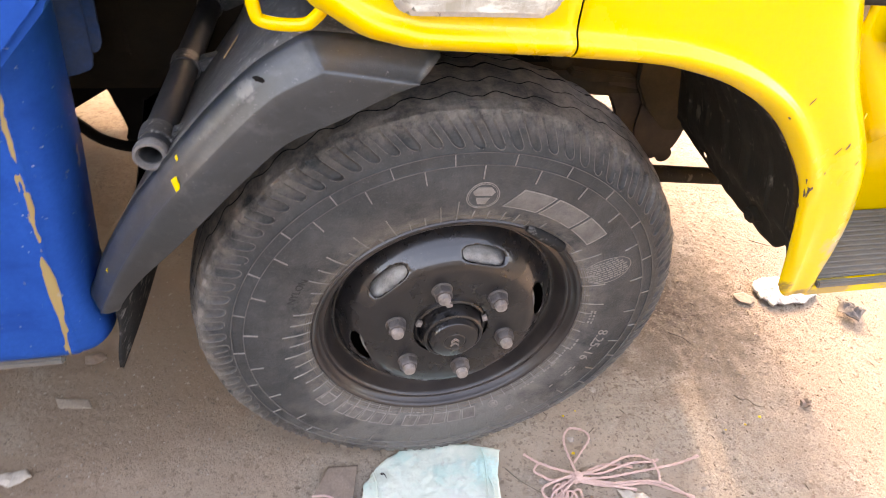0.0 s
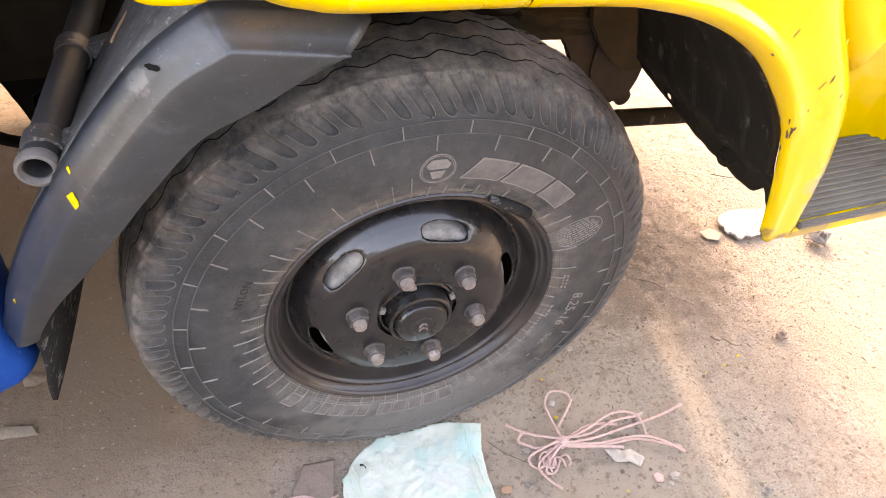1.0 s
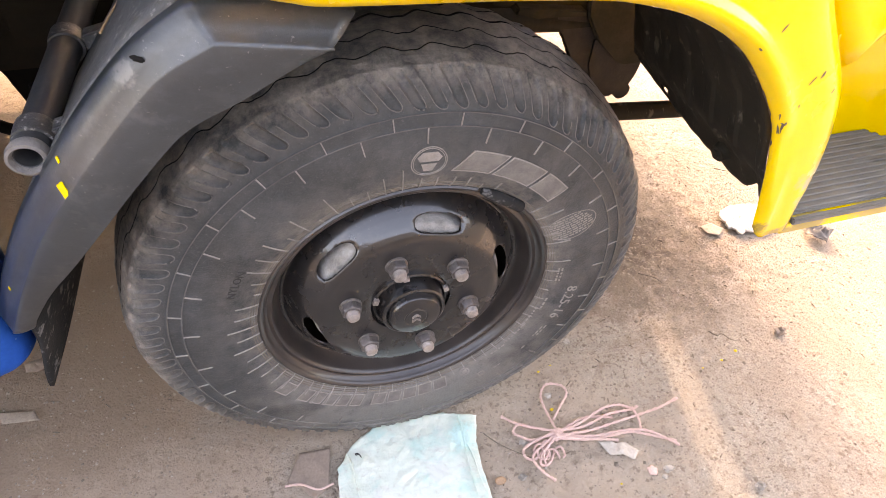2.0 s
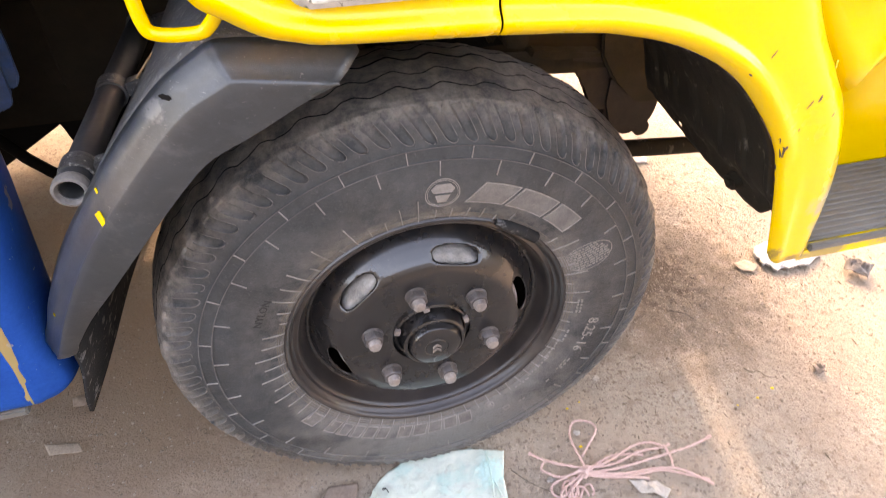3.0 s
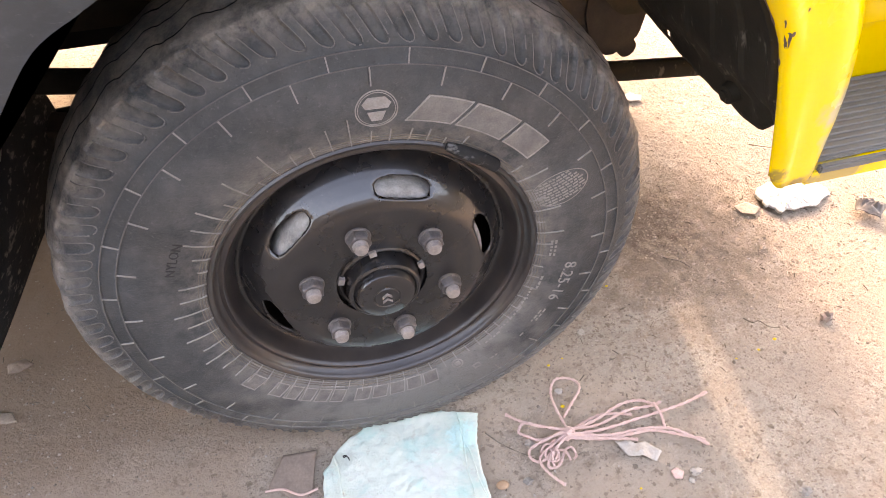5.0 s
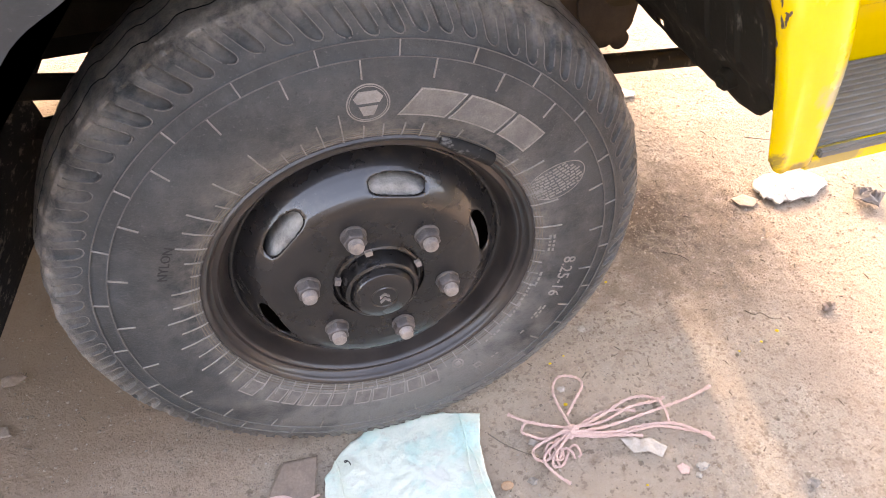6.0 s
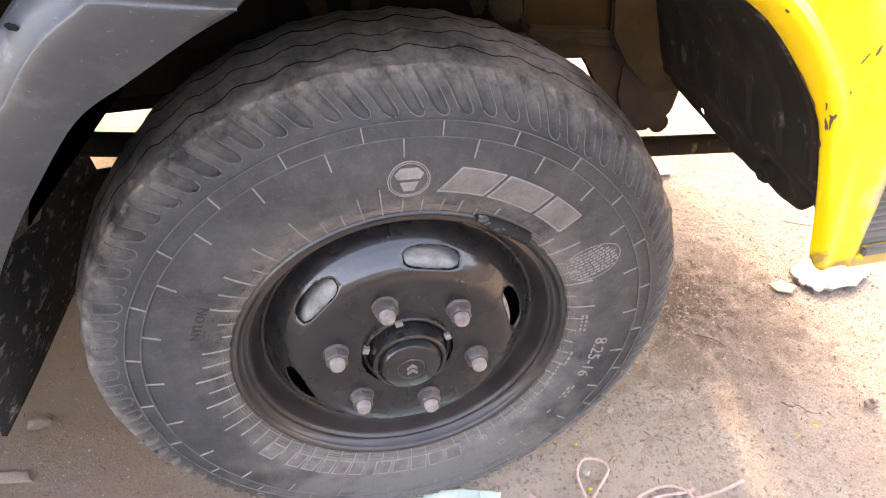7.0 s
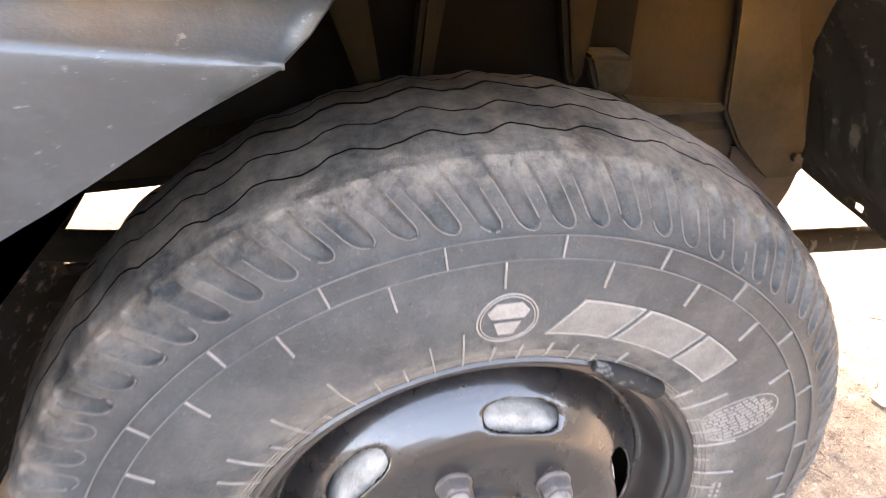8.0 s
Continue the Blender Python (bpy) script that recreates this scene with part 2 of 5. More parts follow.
def vary_pieces(m, lo, hi):
    """Each loose piece a little lighter or darker."""
    n, l = m.node_tree.nodes, m.node_tree.links
    b = n["Principled BSDF"]
    src = b.inputs["Base Color"].links[0].from_socket
    g = n.new("ShaderNodeNewGeometry")
    r = n.new("ShaderNodeMapRange")
    r.inputs["To Min"].default_value, r.inputs["To Max"].default_value = lo, hi
    l.new(g.outputs["Random Per Island"], r.inputs["Value"])
    hv = n.new("ShaderNodeHueSaturation")
    l.new(src, hv.inputs["Color"])
    l.new(r.outputs[0], hv.inputs["Value"])
    l.new(hv.outputs[0], b.inputs["Base Color"])


def add_relief(m, scale, strength, depth):
    """A coarser bump under the fine one."""
    n, l = m.node_tree.nodes, m.node_tree.links
    b = n["Principled BSDF"]
    co = n.new("ShaderNodeTexCoord")
    t = n.new("ShaderNodeTexNoise")
    t.inputs["Scale"].default_value, t.inputs["Detail"].default_value, t.inputs["Roughness"].default_value = scale, 8.0, 0.7
    l.new(co.outputs["Object"], t.inputs["Vector"])
    k = n.new("ShaderNodeBump")
    k.inputs["Strength"].default_value, k.inputs["Distance"].default_value = strength, depth
    l.new(t.outputs["Fac"], k.inputs["Height"])
    old = b.inputs["Normal"].links
    if old:
        l.new(old[0].from_socket, k.inputs["Normal"])
    l.new(k.outputs[0], b.inputs["Normal"])


add_relief(SOIL, 48.0, 0.9, 0.014)
add_relief(BAG, 26.0, 0.75, 0.006)
add_relief(BAG, 9.0, 0.6, 0.012)
add_relief(PLASTER, 60.0, 0.6, 0.006)
# Light from the ground, with some dust, painted low on the tyre wall.
add_wear_or_light(RUBBER, (0.02, 0.02, 0.01), 0.62, (0.155, 0.148, 0.136), 22.0)
add_relief(RUBBER, 70.0, 0.35, 0.003)
add_flecks(PLASTIC, (30, 40, 60), 0.50, 0.72, (0.072, 0.078, 0.080), 0.3, 0.9)
add_flecks(PLASTIC, (34, 34, 34), 0.58, 0.70, (0.10, 0.097, 0.093), 0.3)
add_flecks(PLASTIC, (170, 170, 170), 0.65, 0.71, (0.24, 0.225, 0.21), 0.4)
add_flecks(PLASTIC, (90, 90, 500), 0.66, 0.71, (0.20, 0.19, 0.18), 0.45, 0.5)
add_flecks(DECK, (16, 70, 16), 0.53, 0.66, (0.10, 0.096, 0.090), 0.5)
add_flecks(DECK, (180, 180, 180), 0.58, 0.66, (0.30, 0.285, 0.26), 0.6)
add_flecks(FLAP, (40, 30, 70), 0.56, 0.64, (0.20, 0.19, 0.18), 0.5)
add_flecks(FLAP, (200, 120, 200), 0.66, 0.72, (0.30, 0.28, 0.26), 0.5)
add_flecks(RUBBER, (260, 260, 260), 0.60, 0.72, (0.15, 0.142, 0.135), 0.4)
add_flecks(RUBBER, (190, 190, 190), 0.60, 0.72, (0.010, 0.010, 0.010), 0.5)
add_flecks(RUBBER, (40, 40, 40), 0.54, 0.74, (0.085, 0.081, 0.077), 0.45)
add_flecks(RIM, (150, 150, 150), 0.62, 0.70, (0.07, 0.058, 0.050), 0.35)
add_flecks(RIM, (26, 26, 26), 0.56, 0.74, (0.08, 0.055, 0.042), 0.3)
add_flecks(LINER, (50, 50, 14), 0.60, 0.68, (0.14, 0.127, 0.105), 0.5)
add_flecks(BAG, (24, 60, 24), 0.54, 0.68, (0.44, 0.47, 0.43), 0.7)
add_flecks(BAG, (70, 70, 24), 0.58, 0.70, (0.40, 0.37, 0.31), 0.6)
add_flecks(BAG, (14, 20, 14), 0.50, 0.66, (0.27, 0.50, 0.455), 0.6)
add_flecks(SOIL, (40, 40, 40), 0.55, 0.72, (0.25, 0.190, 0.145), 0.5)
add_flecks(SOIL, (110, 110, 110), 0.54, 0.68, (0.47, 0.39, 0.315), 0.4)
add_flecks(SOIL, (80, 130, 80), 0.57, 0.65, (0.13, 0.095, 0.070), 0.7)
add_flecks(SOIL, (150, 150, 150), 0.58, 0.66, (0.17, 0.128, 0.096), 0.6)
add_flecks(SOIL, (11, 11, 11), 0.48, 0.68, (0.35, 0.268, 0.204), 0.6)
add_flecks(SOIL, (240, 240, 240), 0.60, 0.66, (0.58, 0.51, 0.44), 0.7)
add_flecks(MAT_GREY, (12, 70, 70), 0.54, 0.68, (0.05, 0.046, 0.042), 0.6)
# Pale and dark streaks painted in for reflections on the lens.
add_flecks(LENS, (26, 26, 60), 0.50, 0.60, (0.62, 0.60, 0.53), 0.7)
add_flecks(LENS, (40, 40, 8), 0.54, 0.62, (0.20, 0.185, 0.14), 0.6)
add_flecks(BLUE, (90, 90, 90), 0.66, 0.70, (0.42, 0.40, 0.36), 0.6)
add_flecks(BLUE, (6, 6, 16), 0.52, 0.72, (0.0015, 0.035, 0.19), 0.6)
for place, reach, tint in (((0.112, -0.03, 0.008), 0.055, (0.40, 0.62, 0.59)), ((0.035, -0.088, 0.008), 0.045, (0.50, 0.53, 0.49)), ((-0.075, -0.109, 0.008), 0.040, (0.54, 0.56, 0.52))):
    add_wear_or_light(BAG, place, reach, tint, 160.0)
# Browner soil left of the tyre and round the string.
add_wear_or_light(SOIL, (-0.55, -0.10, 0.0), 0.75, (0.385, 0.283, 0.212), 7.0)
add_wear_or_light(SOIL, (0.32, -0.12, 0.0), 0.42, (0.42, 0.335, 0.260), 9.0)
add_flecks(SOIL, (27, 27, 27), 0.54, 0.64, (0.225, 0.172, 0.132), 0.5)
add_flecks(SOIL, (62, 62, 62), 0.56, 0.63, (0.135, 0.102, 0.077), 0.6)
add_flecks(SOIL, (5, 5, 5), 0.46, 0.66, (0.37, 0.287, 0.220), 0.5)
# Shade under the cargo body, painted into the soil colour.
add_wear_or_light(SOIL, (-0.85, 0.75, 0.0), 1.45, (0.28, 0.198, 0.142), 3.0)
# Painted darker to offset too much sky light on the open ground.
add_wear_or_light(SOIL, (1.25, 0.25, 0.0), 1.15, (0.285, 0.232, 0.184), 8.0)
# Darker brown ground below the loose crumbs ahead of the tyre.
add_wear_or_light(SOIL, (0.74, 0.37, 0.0), 0.52, (0.185, 0.142, 0.108), 18.0)
add_wear_or_light(SOIL, (0.70, 0.44, 0.0), 0.26, (0.120, 0.090, 0.068), 34.0)
# More of the body's shade, painted into the ground behind the tyre.
add_wear_or_light(SOIL, (-0.60, 0.38, 0.0), 0.55, (0.27, 0.195, 0.143), 11.0)
add_wear_or_light(YELLOW, (0.463, -0.129, 0.618), 0.024, (0.20, 0.13, 0.03), 190.0)
add_wear_or_light(YELLOW, (0.500, -0.127, 0.596), 0.020, (0.30, 0.21, 0.05), 190.0)
add_wear_or_light(YELLOW, (0.560, -0.1225, 0.598), 0.080, (0.24, 0.18, 0.08), 110.0)
add_wear_or_light(YELLOW, (0.700, -0.1225, 0.600), 0.090, (0.30, 0.22, 0.08), 130.0)
add_wear_or_light(PLASTIC, (-0.291, -0.082, 0.929), 0.022, (0.11, 0.107, 0.102), 190.0)
vary_pieces(CLOD, 0.7, 1.35)
vary_pieces(STONE, 0.7, 1.4)


# ---- mesh helpers ----
def link_mesh(name, verts, faces, mat, parent=None, smooth=True, label="", sharp=35):
    me = bpy.data.meshes.new(name)
    me.from_pydata([tuple(map(float, v)) for v in verts], [], faces)
    me.validate()
    bm = bmesh.new()
    bm.from_mesh(me)
    bmesh.ops.recalc_face_normals(bm, faces=bm.faces)
    bm.to_mesh(me)
    bm.free()
    me.materials.append(mat)
    if smooth:
        me.polygons.foreach_set("use_smooth", [True] * len(me.polygons))
        me.set_sharp_from_angle(angle=radians(sharp))
    ob = new(name, me)
    ob.parent = parent
    if label:
        tagged(ob, label)
    return ob


def part(name, bm, mat, parent, label="", smooth=True, sharp=35):
    me = bpy.data.meshes.new(name)
    bmesh.ops.recalc_face_normals(bm, faces=bm.faces)
    bm.to_mesh(me)
    bm.free()
    me.materials.append(mat)
    if smooth:
        me.polygons.foreach_set("use_smooth", [True] * len(me.polygons))
        me.set_sharp_from_angle(angle=radians(sharp))
    ob = new(name, me)
    ob.parent = parent
    if label:
        tagged(ob, label)
    return ob


def empty(name, label, category, group="", kind=""):
    return tagged(new(name), label, category, group, kind)


def grid_faces(nu, nv, wrap_u=False, wrap_v=False):
    f = []
    for i in range(nu if wrap_u else nu - 1):
        for j in range(nv if wrap_v else nv - 1):
            a, b = i, (i + 1) % nu
            c, d = j, (j + 1) % nv
            f.append((a * nv + c, b * nv + c, b * nv + d, a * nv + d))
    return f


def box_bm(x0, x1, y0, y1, z0, z1, bevel=0.004, seg=2):
    bm = bmesh.new()
    bmesh.ops.create_cube(bm, size=1)
    for v in bm.verts:
        v.co = Vector(((x0 + x1) / 2 + v.co.x * (x1 - x0), (y0 + y1) / 2 + v.co.y * (y1 - y0), (z0 + z1) / 2 + v.co.z * (z1 - z0)))
    if bevel:
        bmesh.ops.bevel(bm, geom=bm.edges[:], offset=bevel, segments=seg, affect="EDGES")
    return bm


def prism_bm(poly, axis, a, b, bevel=0.003):
    """A polygon extruded along an axis ('x', 'y' or 'z') from a to b."""
    def place(p, h):
        return {"x": (h, p[0], p[1]), "y": (p[0], h, p[1]), "z": (p[0], p[1], h)}[axis]
    bm = bmesh.new()
    lo = [bm.verts.new(place(p, a)) for p in poly]
    hi = [bm.verts.new(place(p, b)) for p in poly]
    bm.faces.new(lo)
    bm.faces.new(hi[::-1])
    for i in range(len(poly)):
        j = (i + 1) % len(poly)
        bm.faces.new((lo[j], lo[i], hi[i], hi[j]))
    if bevel:
        bmesh.ops.bevel(bm, geom=bm.edges[:], offset=bevel, segments=2, affect="EDGES")
    return bm


def rounded(x0, x1, z0, z1, r, n=6):
    """A rectangle with rounded corners."""
    out = []
    for cx, cz, a0 in ((x1 - r, z1 - r, 0), (x0 + r, z1 - r, 90), (x0 + r, z0 + r, 180), (x1 - r, z0 + r, 270)):
        out += [(cx + r * math.cos(radians(a0 + 90 * k / n)), cz + r * math.sin(radians(a0 + 90 * k / n))) for k in range(n + 1)]
    return out


def smooth_path(points, n):
    """Catmull-Rom through the points, n steps between two."""
    p = [Vector(q) for q in points]
    p = [p[0] * 2 - p[1]] + p + [p[-1] * 2 - p[-2]]
    out = []
    for i in range(1, len(p) - 2):
        for k in range(n):
            t = k / n
            a, b, c, d = p[i - 1], p[i], p[i + 1], p[i + 2]
            out.append(0.5 * ((2 * b) + (c - a) * t + (2 * a - 5 * b + 4 * c - d) * t * t + (3 * b - a - 3 * c + d) * t ** 3))
    out.append(p[-2].copy())
    return out


def tube_data(path, radius, sides=12, cap=True):
    verts, faces = [], []
    path = [Vector(q) for q in path]
    up = Vector((0.13, 0.21, 0.97))
    for i, q in enumerate(path):
        d = (path[min(i + 1, len(path) - 1)] - path[max(i - 1, 0)]).normalized()
        s = d.cross(up)
        s = s.normalized() if s.length > 1e-4 else Vector((1, 0, 0))
        u = s.cross(d)
        r = radius(i / (len(path) - 1)) if callable(radius) else radius
        verts += [q + r * (math.cos(a) * s + math.sin(a) * u) for a in (2 * math.pi * k / sides for k in range(sides))]
    faces = grid_faces(len(path), sides, wrap_v=True)
    if cap:
        faces += [tuple(range(sides))[::-1], tuple((len(path) - 1) * sides + k for k in range(sides))]
    return verts, faces


def tube(name, path, radius, mat, parent=None, label="", sides=14):
    v, f = tube_data(path, radius, sides)
    return link_mesh(name, v, f, mat, parent, label=label)


# ---- ground ----
def ground_height(x, y):
    h = 0.010 * noise.noise(Vector((x * 0.9, y * 0.9, 3))) + 0.004 * noise.noise(Vector((x * 5, y * 5, 1)))
    h += 0.0022 * noise.noise(Vector((x * 22, y * 22, 7))) * (1 + 0.7 * noise.noise(Vector((x * 2.2, y * 2.2, 5))))
    loose = math.exp(-(((x - 0.78) / 0.34) ** 2 + ((y - 0.36) / 0.26) ** 2))
    h += loose * (0.0050 * noise.noise(Vector((x * 33, y * 33, 11))) + 0.0030 * noise.noise(Vector((x * 70, y * 70, 4))))
    near = math.exp(-((x / 0.42) ** 2 + ((y - 0.12) / 0.22) ** 2))
    return h * (1 - 0.9 * near) - 0.002


def build_ground():
    def axis(centre, near, far, fine, growth):
        step, out = fine, [0.0]
        while out[-1] < far:
            step = fine if out[-1] < near else step * growth
            out.append(out[-1] + step)
        return sorted({round(centre + s * v, 5) for v in out for s in (-1, 1)})
    xs, ys = axis(0.35, 1.15, 70, 0.008, 1.2), axis(0.2, 0.95, 70, 0.008, 1.2)
    verts = [(x, y, ground_height(x, y)) for x in xs for y in ys]
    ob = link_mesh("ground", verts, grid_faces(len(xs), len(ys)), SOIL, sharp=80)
    tagged(ob, "dry brown dirt yard with loose crumbs of soil", "ground", kind="structure")


build_ground()
# Added wall, out of view, that blocks the bright low sky.
added_yard_wall = part("added_wall_north", box_bm(-14, 14, 6.0, 6.2, -0.05, 1.75, 0.01), PLASTER, None)
tagged(added_yard_wall, "plain pale wall added out of view to block the low sky", "wall", kind="structure")

# Added dark wall, unseen, that dims low light falling on the wheel.
added_far_wall = part("added_wall_south", box_bm(-14, 14, -3.4, -3.2, -0.05, 2.1, 0.01), GREY_WALL, None)
tagged(added_far_wall, "plain dark grey wall added out of view to dim the low sky light", "wall", kind="structure")

# ---- truck ----
truck = empty("truck", "yellow cab truck with black mudguard and chipped blue cargo body", "truck")

WHEEL_Z, CROWN = 0.4123, 0.137


def side_y(r):
    """How far the tyre's outer side stands out at a radius."""
    return float(np.interp(r, [0.228, 0.233, 0.240, 0.25, 0.265, 0.285, 0.305, 0.325, 0.345, 0.364, 0.38, 0.394, 0.404, 0.410, 0.4155, 0.4208, 0.427, 0.432],
                           [0.046, 0.036, 0.0295, 0.0255, 0.021, 0.0175, 0.0162, 0.017, 0.0190, 0.0215, 0.0265, 0.0325, 0.038, 0.044, 0.052, 0.066, 0.092, 0.137]))


def at_wheel(r, a, y):
    return (r * math.cos(a), y, WHEEL_Z + r * math.sin(a))


def build_tyre(parent):
    n_a, cells = 1344, 84
    half = [(r, side_y(r)) for r in list(np.arange(0.228, 0.343, 0.005))]
    for c in (0.3452, 0.3640):
        half += [(c - 0.0012, side_y(c)), (c - 0.0005, side_y(c) - 0.0011), (c + 0.0005, side_y(c) - 0.0011), (c + 0.0012, side_y(c))]
        half += [(r, side_y(r)) for r in (np.arange(0.349, 0.362, 0.004) if c < 0.35 else np.arange(0.367, 0.4150, 0.0020))]
    crown = [(float(np.interp(y, [0.052, 0.066, 0.092, 0.137], [0.4155, 0.4208, 0.427, 0.432])), y) for y in np.arange(0.051, CROWN, 0.0010)]
    outer = half + crown
    prof = outer + [(r, 2 * CROWN - y) for r, y in crown[::-1][::2]] + [(r, 2 * CROWN - y) for r, y in half[::-1][::3]]
    prof.append((0.228, 2 * CROWN - 0.046))
    n_s = len(prof)
    ang = np.arange(n_a) * 2 * np.pi / n_a
    r0, y0 = np.array([p[0] for p in prof]), np.array([p[1] for p in prof])
    A, R, Y = ang[:, None] + 0 * r0, r0 + 0 * ang[:, None], y0 + 0 * ang[:, None]
    # leaning U-shaped pockets round the shoulder
    outer_side = Y < CROWN
    lean = (R - 0.398) / 0.4 * 0.62
    u = ((A - lean) * cells / (2 * np.pi)) % 1.0 - 0.5
    wob = 0.004 * np.sin(A * 3 + 1) + 0.003 * np.sin(A * 11)
    inner_end, outer_end = 0.3725 + wob, 0.4130
    cell_w = 2 * np.pi * 0.398 / cells
    du = np.abs(u) * cell_w / (0.29 * cell_w)
    dr = np.where(R < inner_end + 0.0086, (inner_end + 0.0086 - R) / 0.0086, 0)
    d = np.sqrt(du ** 2 + dr ** 2)
    depth = np.clip((1.0 - d) / 0.34, 0, 1) * (R > inner_end) * (R < outer_end) * outer_side
    worn = 0.75 + 0.35 * np.sin(A * 7 + 2) * np.sin(A * 2.3)
    lip = np.exp(-((d - 1.05) / 0.10) ** 2) * (R > inner_end - 0.004) * (R < outer_end) * outer_side
    Y = Y + 0.0048 * worn * depth - 0.0007 * lip
    R = R - 0.0016 * worn * depth
    # zigzag grooves along the tread
    tread = (y0 > 0.056) & (y0 < 2 * CROWN - 0.056)
    zig = np.abs(((A * 42 / (2 * np.pi)) % 1.0) * 2 - 1) * 2 - 1
    inside = np.clip((y0 - 0.056) / 0.012, 0, 1) * np.clip((2 * CROWN - 0.056 - y0) / 0.012, 0, 1)
    Y = Y + (0.0072 * np.tanh(1.8 * zig) + 0.0008 * np.sin(A * 97)) * inside
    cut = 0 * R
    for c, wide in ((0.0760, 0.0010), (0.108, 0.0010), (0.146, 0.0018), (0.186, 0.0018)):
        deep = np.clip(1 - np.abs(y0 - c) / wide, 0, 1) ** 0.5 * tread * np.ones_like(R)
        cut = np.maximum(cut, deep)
        R = R - 0.007 * deep
    R = R + 0.0010 * np.sin(A * 19) * np.sin(A * 5) * (R > 0.405) + 0.0005 * np.sin(A * 131) * np.sin(A * 47) * (R > 0.408)
    X, Z = R * np.cos(A), WHEEL_Z + R * np.sin(A)
    # flattened where it stands, with the side pressed out
    sag = np.clip((0.075 - Z) / 0.075, 0, 1) ** 1.5
    Y = Y + np.where(Y < CROWN, -0.005, 0.008) * sag * (R < 0.428)
    Z = np.maximum(Z, 0.0015 + 0 * Z)
    verts = np.stack([X, Y, Z], -1).reshape(-1, 3)
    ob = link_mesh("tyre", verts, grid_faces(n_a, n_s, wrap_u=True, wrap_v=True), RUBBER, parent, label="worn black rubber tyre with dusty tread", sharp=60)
    # Groove faces coloured near-black in place of the shade inside them.
    ob.data.materials.append(BLACK_OR_SHADE)
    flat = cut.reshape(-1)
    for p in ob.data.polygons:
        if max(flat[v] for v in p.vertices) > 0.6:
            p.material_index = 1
    return ob


def mark_y(r, a):
    """The tyre's side at radius r and angle a, pressed out near the ground."""
    z = WHEEL_Z + r * math.sin(a)
    sag = max(0.0, min(1.0, (0.075 - z) / 0.075)) ** 1.5
    return side_y(r) - 0.005 * sag


def bars_on_side(name, bars, parent, mat, height=0.0008, label=""):
    """Raised bars on the tyre's side: each from (r, a) to (r, a) with a width."""
    verts, faces = [], []
    for r0, a0, r1, a1, w in bars:
        steps = max(2, int(abs(a1 - a0) * 0.3 / 0.004) + 1, int(abs(r1 - r0) / 0.006) + 1)
        k0 = len(verts)
        for i in range(steps + 1):
            t = i / steps
            r, a = r0 + (r1 - r0) * t, a0 + (a1 - a0) * t
            dr, da = (r1 - r0), (a1 - a0) * (r0 + r1) / 2
            ln = math.hypot(dr, da) or 1
            nr, na = -da / ln * w / 2, dr / ln * w / 2 / r
            y = mark_y(r, a)
            for s, h in ((-1, 0.0006), (-0.75, -height), (0.75, -height), (1, 0.0006)):
                verts.append(at_wheel(r + nr * s, a + na * s, y + h))
            if i:
                b = k0 + 4 * i
                faces += [(b - 4 + j, b - 3 + j, b + 1 + j, b + j) for j in range(3)]
    return link_mesh(name, verts, faces, mat, parent, label=label)


def shape_on_side(name, polys, r_c, a_c, turn, parent, mat, height=0.0007, label=""):
    """Flat raised outlines and fills, given in metres about a middle at (r_c, a_c); v points outwards, u clockwise."""
    verts, faces = [], []
    for poly in polys:
        k0 = len(verts)
        pts = []
        for u, v in poly:
            uu, vv = u * math.cos(turn) - v * math.sin(turn), u * math.sin(turn) + v * math.cos(turn)
            r, a = r_c + vv, a_c - uu / (r_c + vv)
            pts.append((r, a))
        verts += [at_wheel(r, a, mark_y(r, a) - height) for r, a in pts]
        verts += [at_wheel(r, a, mark_y(r, a) + 0.0006) for r, a in pts]
        n = len(poly)
        faces.append(tuple(range(k0, k0 + n)))
        faces += [(k0 + i, k0 + (i + 1) % n, k0 + n + (i + 1) % n, k0 + n + i) for i in range(n)]
    bm = bmesh.new()
    made = [bm.verts.new(v) for v in verts]
    for f in faces:
        bm.faces.new([made[k] for k in f])
    bmesh.ops.remove_doubles(bm, verts=bm.verts[:], dist=0.00002)
    return part(name, bm, mat, parent, label, smooth=False)


def text_on_side(name, body, size, r_c, a_c, parent, mat, label):
    cu = bpy.data.curves.new(name, "FONT")
    cu.body, cu.size, cu.align_x, cu.align_y = body, size, "CENTER", "CENTER"
    cu.resolution_u = 2
    tmp = new(name + "_form", cu)
    bpy.context.view_layer.update()
    me = bpy.data.meshes.new_from_object(tmp)
    bpy.data.objects.remove(tmp)
    bm = bmesh.new()
    bm.from_mesh(me)
    bmesh.ops.triangulate(bm, faces=bm.faces[:])
    res = bmesh.ops.extrude_face_region(bm, geom=bm.faces[:])
    top = {e for e in res["geom"] if isinstance(e, bmesh.types.BMVert)}
    for v in bm.verts:
        r = r_c + v.co.y
        a = a_c - v.co.x / r_c
        v.co = Vector(at_wheel(r, a, mark_y(r, a) + (-0.0009 if v in top else 0.0005)))
    return part(name, bm, mat, parent, label, smooth=False)


def ring_poly(r_out, r_in, n=40, sx=1.0, sy=1.0):
    """An oval ring as quads."""
    out = []
    for k in range(n):
        a, b = 2 * math.pi * k / n, 2 * math.pi * (k + 1) / n
        out.append([(sx * r_in * math.cos(a), sy * r_in * math.sin(a)), (sx * r_out * math.cos(a), sy * r_out * math.sin(a)),
                    (sx * r_out * math.cos(b), sy * r_out * math.sin(b)), (sx * r_in * math.cos(b), sy * r_in * math.sin(b))])
    return out


